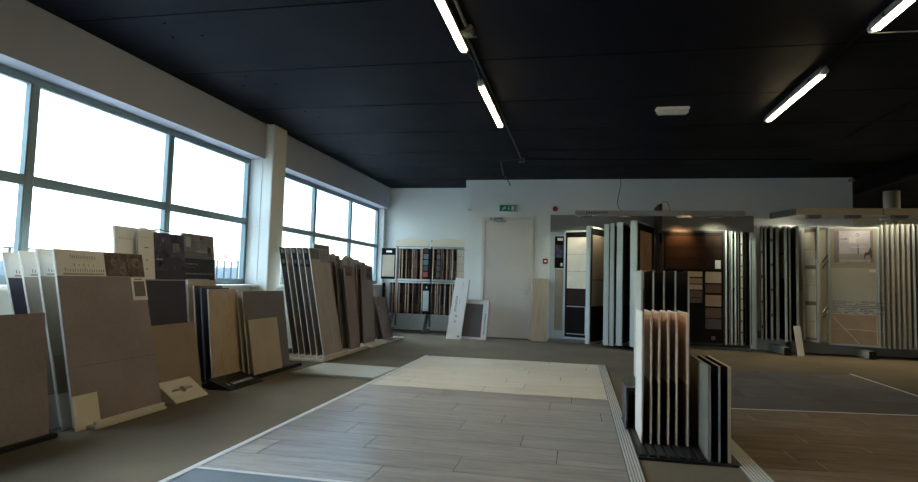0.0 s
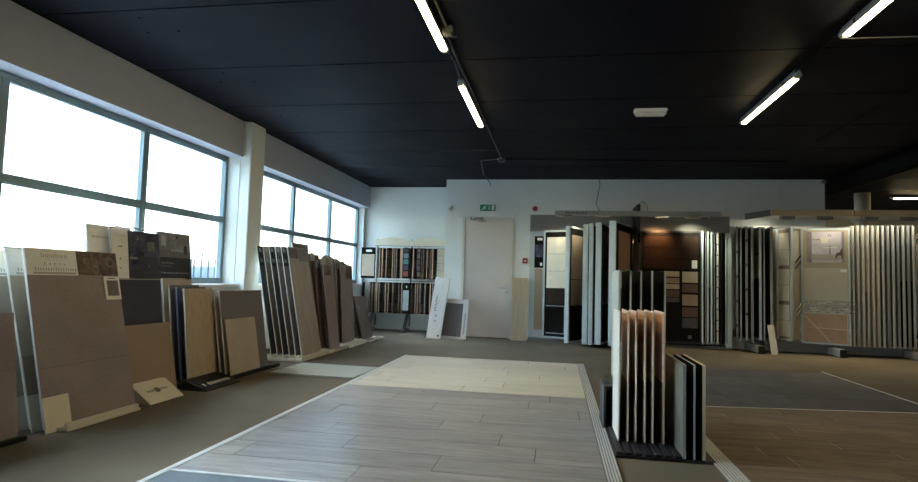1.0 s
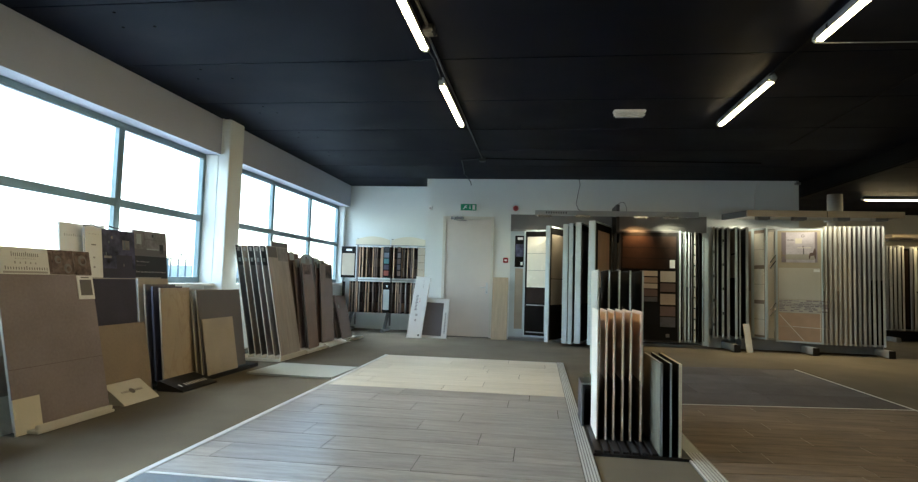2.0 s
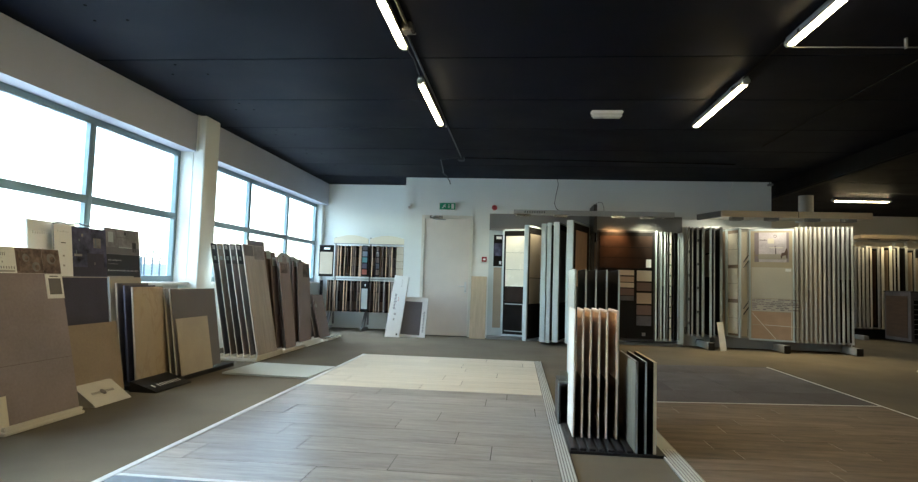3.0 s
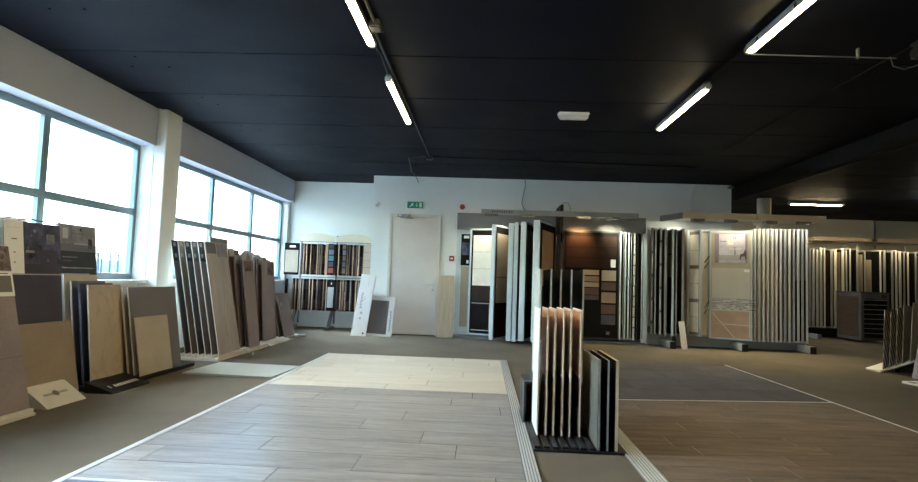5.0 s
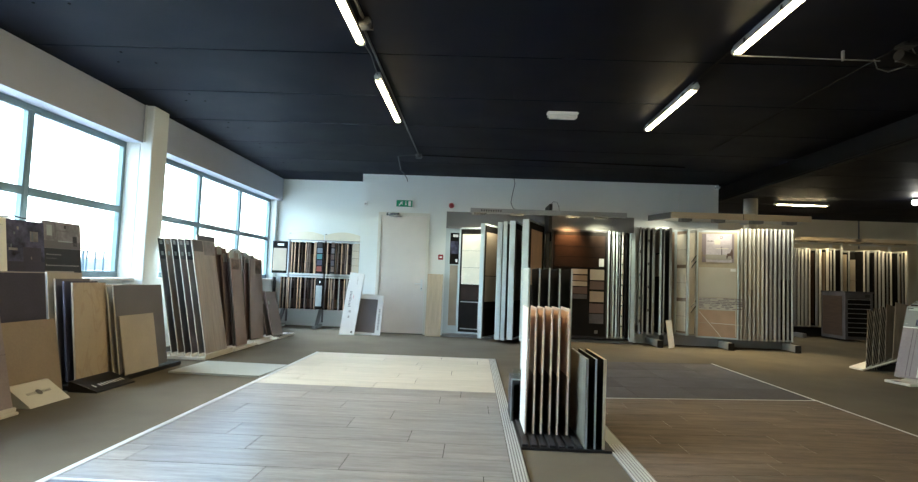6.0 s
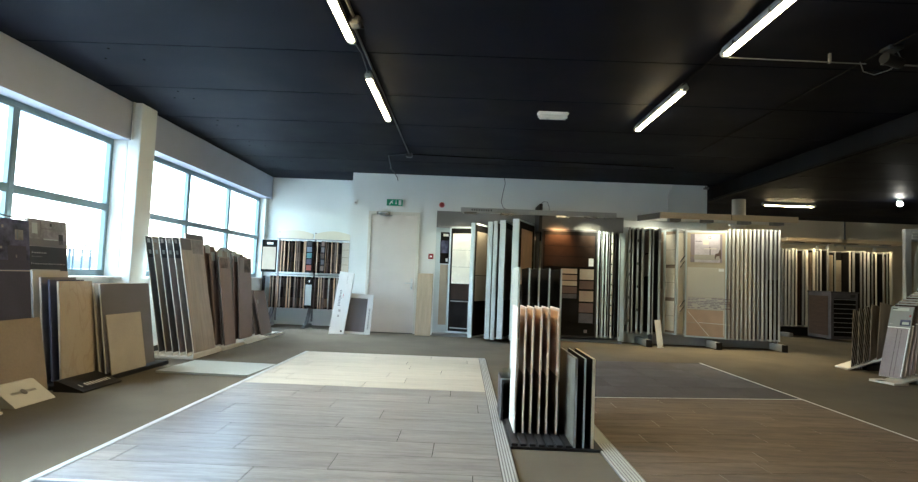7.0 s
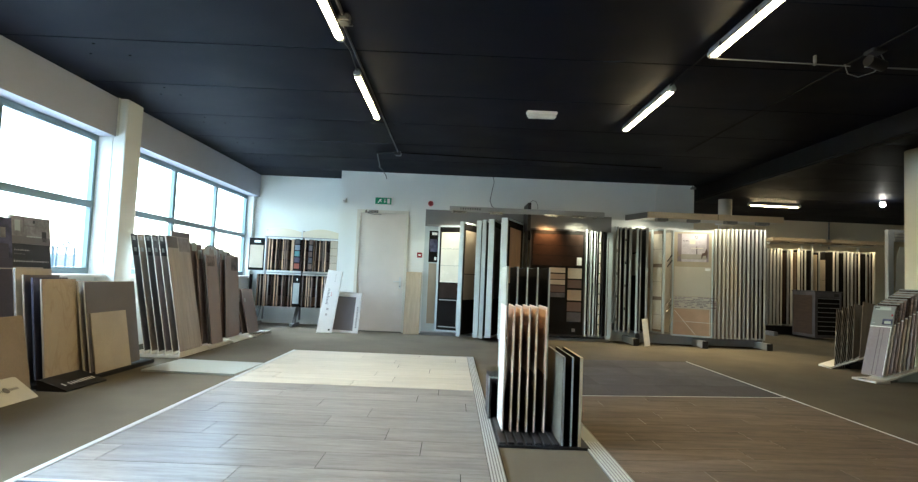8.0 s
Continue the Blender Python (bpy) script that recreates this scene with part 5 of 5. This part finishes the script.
slab("loose_tile", pose(5.70, 10.55, 0, 0, 0, 0) @ pose(0, 0, 0, -8, -5, 0), 0.105, 0.49, 0.012, "whitetile", "narrow cream tile leaning on a display foot", "tile", "", [], edge="whitetile")

# ---- far displays, cabinet and racks ----
rng = random.Random(11)
for k, (x0, n, gapx, y) in enumerate(((9.98, 15, 0.085, 14.9), (11.26, 16, 0.09, 14.9))):
    u = thing("panel_display", pose(0, 0, 0), "far tile display with pale swinging panels under a wooden canopy", "tile display", "far panel displays")
    x1 = x0 + n * gapx
    part("canopy_beam", rbox(x0 - 0.05, y - 0.80, 2.30, x1 + 0.1, y - 0.25, 2.38, 0.005), "ply", u)
    part("lamp_rail", rbox(x0 - 0.02, y - 0.60, 2.235, x1 - 0.25, y - 0.48, 2.275, 0.004), "ivory", u, "pale lamp rail under the canopy")
    for x in (x0 + 0.35, x1 - 0.3):
        part("spotlight", rbox(x - 0.1, y - 0.66, 2.275, x + 0.1, y - 0.52, 2.30, 0.006), "steel", u)
    part("spine", boxes((x0, y, 0.1, x1, y + 0.06, 0.2), (x0, y, 2.1, x1, y + 0.05, 2.15)), "alu", u)
    for x in (x0 + 0.1, x1 - 0.15):
        part("post", boxes((x, y, 0.1, x + 0.05, y + 0.05, 2.36)), "alu", u)
        part("foot", rbox(x - 0.05, y - 0.7, 0, x + 0.05, y + 0.1, 0.1, 0.008), "greymetal", u)
    part("base_box", boxes((x0 + 0.05, y - 0.3, 0.02, x1 - 0.05, y, 0.22)), "black", u)
    part("back_board", boxes((x0, y + 0.062, 0.2, x1, y + 0.08, 2.1)), "charcoal", u)
    for i in range(n):
        x = x0 + gapx * i
        if k == 1 and i in (1, 2, 3):
            continue
        if rng.random() < 0.22:
            continue
        mt = ("blackframe", "blackframe", "blackframe", "brownstone", "darktile", "beige")[rng.randrange(6)]
        wing(u, (x - 0.08 + rng.uniform(-0.14, 0.05), y), (x, y - 0.5), 0.25, 2.12 + rng.uniform(-0.02, 0.03), [(0.08, 0.03, 0.92, 0.97, mt)], [(0.08, 0.03, 0.92, 0.55, mt), (0.08, 0.57, 0.92, 0.97, "brownstone")], ("ivory", "greymetal", "midgrey")[rng.randrange(3)], "blackframe", t=rng.choice((0.03, 0.045, 0.06)))
    if k == 1:
        wing(u, (x0 + 0.0, y - 0.12), (x0 + 0.52, y - 0.42), 0.25, 2.12, stack(0.1, 0.9, 0.05, 0.90, 3, "beige"), [], "charcoal", "blackframe")
cab = thing("sample_cabinet", pose(0, 0, 0), "brown wooden sample cabinet with dark drawers", "cabinet")
cx0, cx1, cy = 10.59, 11.2, 13.5
part("body", boxes((cx0, cy + 0.02, 0.05, cx1, cy + 0.9, 1.10)), "slate", cab)
part("side_panel", rbox(cx0 - 0.012, cy + 0.1, 0.12, cx0, cy + 0.84, 1.02, 0.004), "chestnut", cab)
part("frame", boxes((cx0, cy, 0.05, cx0 + 0.06, cy + 0.02, 1.10), (cx1 - 0.04, cy, 0.05, cx1, cy + 0.02, 1.10), (cx0 + 0.06, cy, 0.98, cx1 - 0.04, cy + 0.02, 1.10)), "slate", cab)
part("top", rbox(cx0 - 0.02, cy - 0.02, 1.10, cx1 + 0.02, cy + 0.92, 1.13, 0.005), "slate", cab)
part("label_plate", boxes((cx1 - 0.17, cy - 0.006, 1.0, cx1 - 0.06, cy, 1.07)), "charcoal", cab)
for i in range(8):
    z = 0.12 + 0.105 * i
    dr = part("drawer", rbox(cx0 + 0.065, cy + 0.004, z, cx1 - 0.045, cy + 0.02, z + 0.095, 0.003), "blackframe", cab)
    part("drawer_pull", boxes((cx0 + 0.065, cy - 0.01, z + 0.090, cx1 - 0.045, cy + 0.004, z + 0.097)), "midgrey", dr)
for x in (10.7, 12.05):
    area_lamp((x, 14.30, 2.228), (x, 14.40, 1.4), 1.2, 0.95, (1.0, 0.76, 0.42))
# added light hidden behind the canopy beam, brightens the panel edges
area_lamp((7.50, 10.64, 2.268), (7.50, 10.50, 1.4), 1.2, 1.0, (1.0, 0.88, 0.66))
for x in (6.01, 7.28):
    spot_lamp((x, 10.632, 2.262), (x + 0.1, 9.6, 0.0), 13.5, (1.0, 0.70, 0.34), 78)
spot_lamp((4.45, 10.535, 2.245), (4.45, 9.7, 0.0), 12.0, (1.0, 0.70, 0.34), 90)
spot_lamp((5.88, 10.79, 2.29), (5.55, 11.25, 1.7), 0.9, (1.0, 0.88, 0.66), 140)
# added light below the beam, without a fixture, for the beige tile panel
area_lamp((6.60, 10.60, 2.262), (6.62, 10.75, 0.4), 0.7, 0.5, (1.0, 0.88, 0.66))
# glazed stand beside the column
gs = thing("panel_stand", pose(0, 0, 0), "tall grey framed stand with a cream panel", "display stand")
part("post", rbox(11.32, 12.2, 0, 11.44, 12.3, 2.47, 0.006), "midgrey", gs)
part("post", rbox(12.36, 12.2, 0, 12.48, 12.3, 2.47, 0.006), "midgrey", gs)
part("head", rbox(11.44, 12.2, 2.22, 12.36, 12.3, 2.47, 0.006), "midgrey", gs)
for z in (2.27, 2.33, 2.39):
    part("head_slat", rbox(11.45, 12.185, z, 12.35, 12.2, z + 0.025, 0.003), "ivory", gs)
part("panel", boxes((11.44, 12.25, 0.5, 12.36, 12.28, 2.22)), "sand", gs)
part("panel_inlay", prism([(11.50, 1.2), (11.75, 1.2), (11.75, 2.12), (11.60, 2.12), (11.53, 1.9)], "y", 12.244, 12.25), "ivory", gs)

# racks by the column
rw = thing("board_rack", pose(0, 0, 0), "white sloping rack with dark boards, shade under it as a black wedge", "board rack")
# black solid in place of the shaded open space below the base
part("wedge", prism([(8.05, 0.0), (8.6, 0.0), (8.6, 0.235), (8.05, 0.05)], "y", 8.58, 8.80), "black", rw)
part("base", prism([(7.74, -0.002), (8.62, 0.299), (8.62, 0.325), (7.74, 0.024)], "y", 8.52, 8.82), "offwhite", rw)
for i in range(4):
    slab("sample_board", pose(7.80 + 0.088 * i, 8.54, 0.040 + 0.0301 * i, 0, 0, 26) @ pose(0, 0, 0, -3, 9, 0), 0.36, 0.83, 0.010, "zebra" if i < 3 else "umberwood", "dark board with slanting grooves in a sloping rack" if i < 3 else "umber oak-look board in a sloping rack", "sample board", "dark boards in the sloping rack", [], edge="brownstone")
slab("sample_board", pose(8.152, 8.52, 0.164, 0, 0, 12) @ pose(0, 0, 0, -4, 9, 0), 0.42, 0.83, 0.012, "umberwood", "wide umber oak-look board at the end of the sloping rack", "sample board", "", [], edge="brownstone")
hd = [("header_card", 0, 0.66, 0.26, 0.94, "greymetal", 0.002), ("photograph", 0.03, 0.885, 0.21, 0.925, "slabgrey", 0.004), ("photograph", 0.02, 0.905, 0.08, 0.918, "charcoal", 0.006), ("photograph", 0.135, 0.685, 0.25, 0.765, "photo_dark", 0.004), ("photograph", 0.16, 0.70, 0.235, 0.735, "slabgrey", 0.006), ("logo", 0.226, 0.805, 0.246, 0.832, "darkred", 0.004), ("lettering", 0.02, 0.70, 0.05, 0.705, "paleink", 0.004), ("joint", 0.165, 0.02, 0.168, 0.64, "slot", 0.001), ("header_line", 0, 0.652, 0.26, 0.662, "paper", 0.005), ("side_line", 0.245, 0.02, 0.258, 0.652, "paper", 0.003), ("joint", 0.12, 0.02, 0.124, 0.64, "slot", 0.001)]
rc = thing("board_rack", pose(7.42, 7.42, 0, 0, 0, 12), "white sloping rack with printed wood-look boards", "board rack")
part("front_plate", rbox(0.0, -0.19, 0.0, 0.22, 0.16, 0.03, 0.004), "offwhite", rc)
part("badge", boxes((-0.02, -0.03, 0.03, 0.06, 0.05, 0.033)), "greyink", rc)
part("base", prism([(0.22, 0.0), (0.85, 0.17), (0.85, 0.19), (0.22, 0.03)], "y", -0.12, 0.14), "offwhite", rc)
part("wedge", prism([(0.45, 0.0), (0.80, 0.0), (0.80, 0.155), (0.45, 0.06)], "y", -0.08, 0.1), "slabgrey", rc)
for i in range(8):
    hh = 0.945 + 0.012 * i
    dec = hd if i == 0 else [("header_card", 0, hh - 0.29, 0.26, hh, "greymetal", 0.002), ("photograph", 0.0, hh - 0.28, 0.26, hh - 0.015, ("photo_food", "darktile", "photo_food")[i % 3], 0.004), ("logo", 0.03, hh - 0.13, 0.10, hh - 0.08, ("umber", "slabgrey", "charcoal")[i % 3], 0.006), ("header_line", 0, hh - 0.30, 0.26, hh - 0.292, "paper", 0.005), ("joint", 0.12, 0.02, 0.124, hh - 0.31, "slot", 0.001)]
    slab("sample_board", pose(7.575 + 0.055 * i, 7.67, 0.062 + 0.016 * i, 0, 0, -62) @ pose(0, 0, 0, i - 20, 0, 0), 0.26, hh, 0.016, ("taupe", "greybrown", "taupe", "mauve", "brownstone", "greybrown", "taupe", "mauve")[i],
         "printed pale wood-look board in a white rack" if i == 0 else "taupe wood-look board with a dark printed header", "sample board", "printed boards in the white rack", dec, edge="woodbrown" if i else "offwhite")

# ---- stand in the foreground ----
st = thing("sample_stand", pose(0, 0, 0), "two-step black slatted stand for plank samples", "sample stand")
part("base", rbox(2.555, 3.87, 0.001, 3.155, 4.93, 0.018, 0.004), "black", st)
for i in range(7):
    x = 2.575 + 0.0585 * i
    part("slat", rbox(x - 0.012, 3.885, 0.018, x + 0.028, 4.56, 0.034, 0.003), "charcoal", st)
part("step", boxes((2.530, 4.575, 0.018, 2.550, 4.91, 0.33), (2.97, 4.575, 0.018, 2.99, 4.91, 0.33), (2.550, 4.89, 0.018, 2.97, 4.91, 0.33), (2.550, 4.575, 0.30, 2.97, 4.89, 0.33)), "charcoal", st)
part("step_edge", boxes((2.526, 4.565, 0.326, 2.995, 4.575, 0.336), (2.526, 4.565, 0.02, 2.536, 4.575, 0.326)), "greymetal", st)
for i, x in enumerate((2.598, 2.656, 2.708, 2.766, 2.818, 2.887)):
    dec = [("lower_sample", 0.0, 0.0, 0.400, 0.398, "woodtan", 0.003), ("upper_sample", 0.055, 0.400, 0.400, 0.846, "pine", 0.003)]
    slab("plank_sample", pose(x, 4.555, 0.034, 0, 0, -90), 0.405, 0.868, 0.011, "ashwood" if i == 0 else "rim",
         "white ash-look plank standing in a black stand" if i == 0 else "two-tone brown plank sample with a pale rim", "plank", "planks in the stand", dec if i else [], edge="rim")
for i, x in enumerate((2.636, 2.714, 2.790, 2.870, 2.962)):
    slab("plank_sample", pose(x, 5.11, 0.336, 0, 0, -90), 0.52, 0.855, 0.017, "darkboard" if i else "slabgrey", "dark stone plank on the stand's upper step" if i else "pale grey stone plank on the stand's upper step", "plank", "dark planks on the upper step", [], edge="slabgrey")
for i, (x, th) in enumerate(((2.963, 0.017), (3.018, 0.017), (3.071, 0.024))):
    slab("tile_sample", pose(x, 4.49, 0.02, 0, 0, -90), 0.60, 0.575, th, ("greywood", "darkboard", "darkboard")[i], ("grey oak-look tile standing on the stand", "black stone-look tile standing on the stand", "black stone-look tile with a beige edge on the stand")[i], "tile", "tiles on the stand", [], edge=("midgrey", "slabgrey", "ply")[i])
part("holder", boxes((2.53, 4.46, 0.34, 2.60, 4.464, 0.43)), "acrylic", st, "clear acrylic card holder")

# ---- floor pieces ----
for i, (parent, x0, y0, x1, y1, mt) in enumerate(PLANKS):
    cx, cy_, top = (x0 + x1) / 2, (y0 + y1) / 2, Z + 0.0005 * (i % 3) / 2
    if parent is left_field:
        g = boxes((x0 - cx, y0 - cy_, Z - 0.003, x1 - cx, y1 - cy_, top))
    else:
        cy_ = askew(cx, cy_)[1]
        g = prism([(px_ - cx, askew(px_, py_)[1] - cy_) for px_, py_ in ((x0, y0), (x1, y0), (x1, y1), (x0, y1))], "z", Z - 0.003, top)
    ob = part("slate_tile" if mt == "slate" else "plank", g, mt, parent)
    ob.location = (cx, cy_, 0)
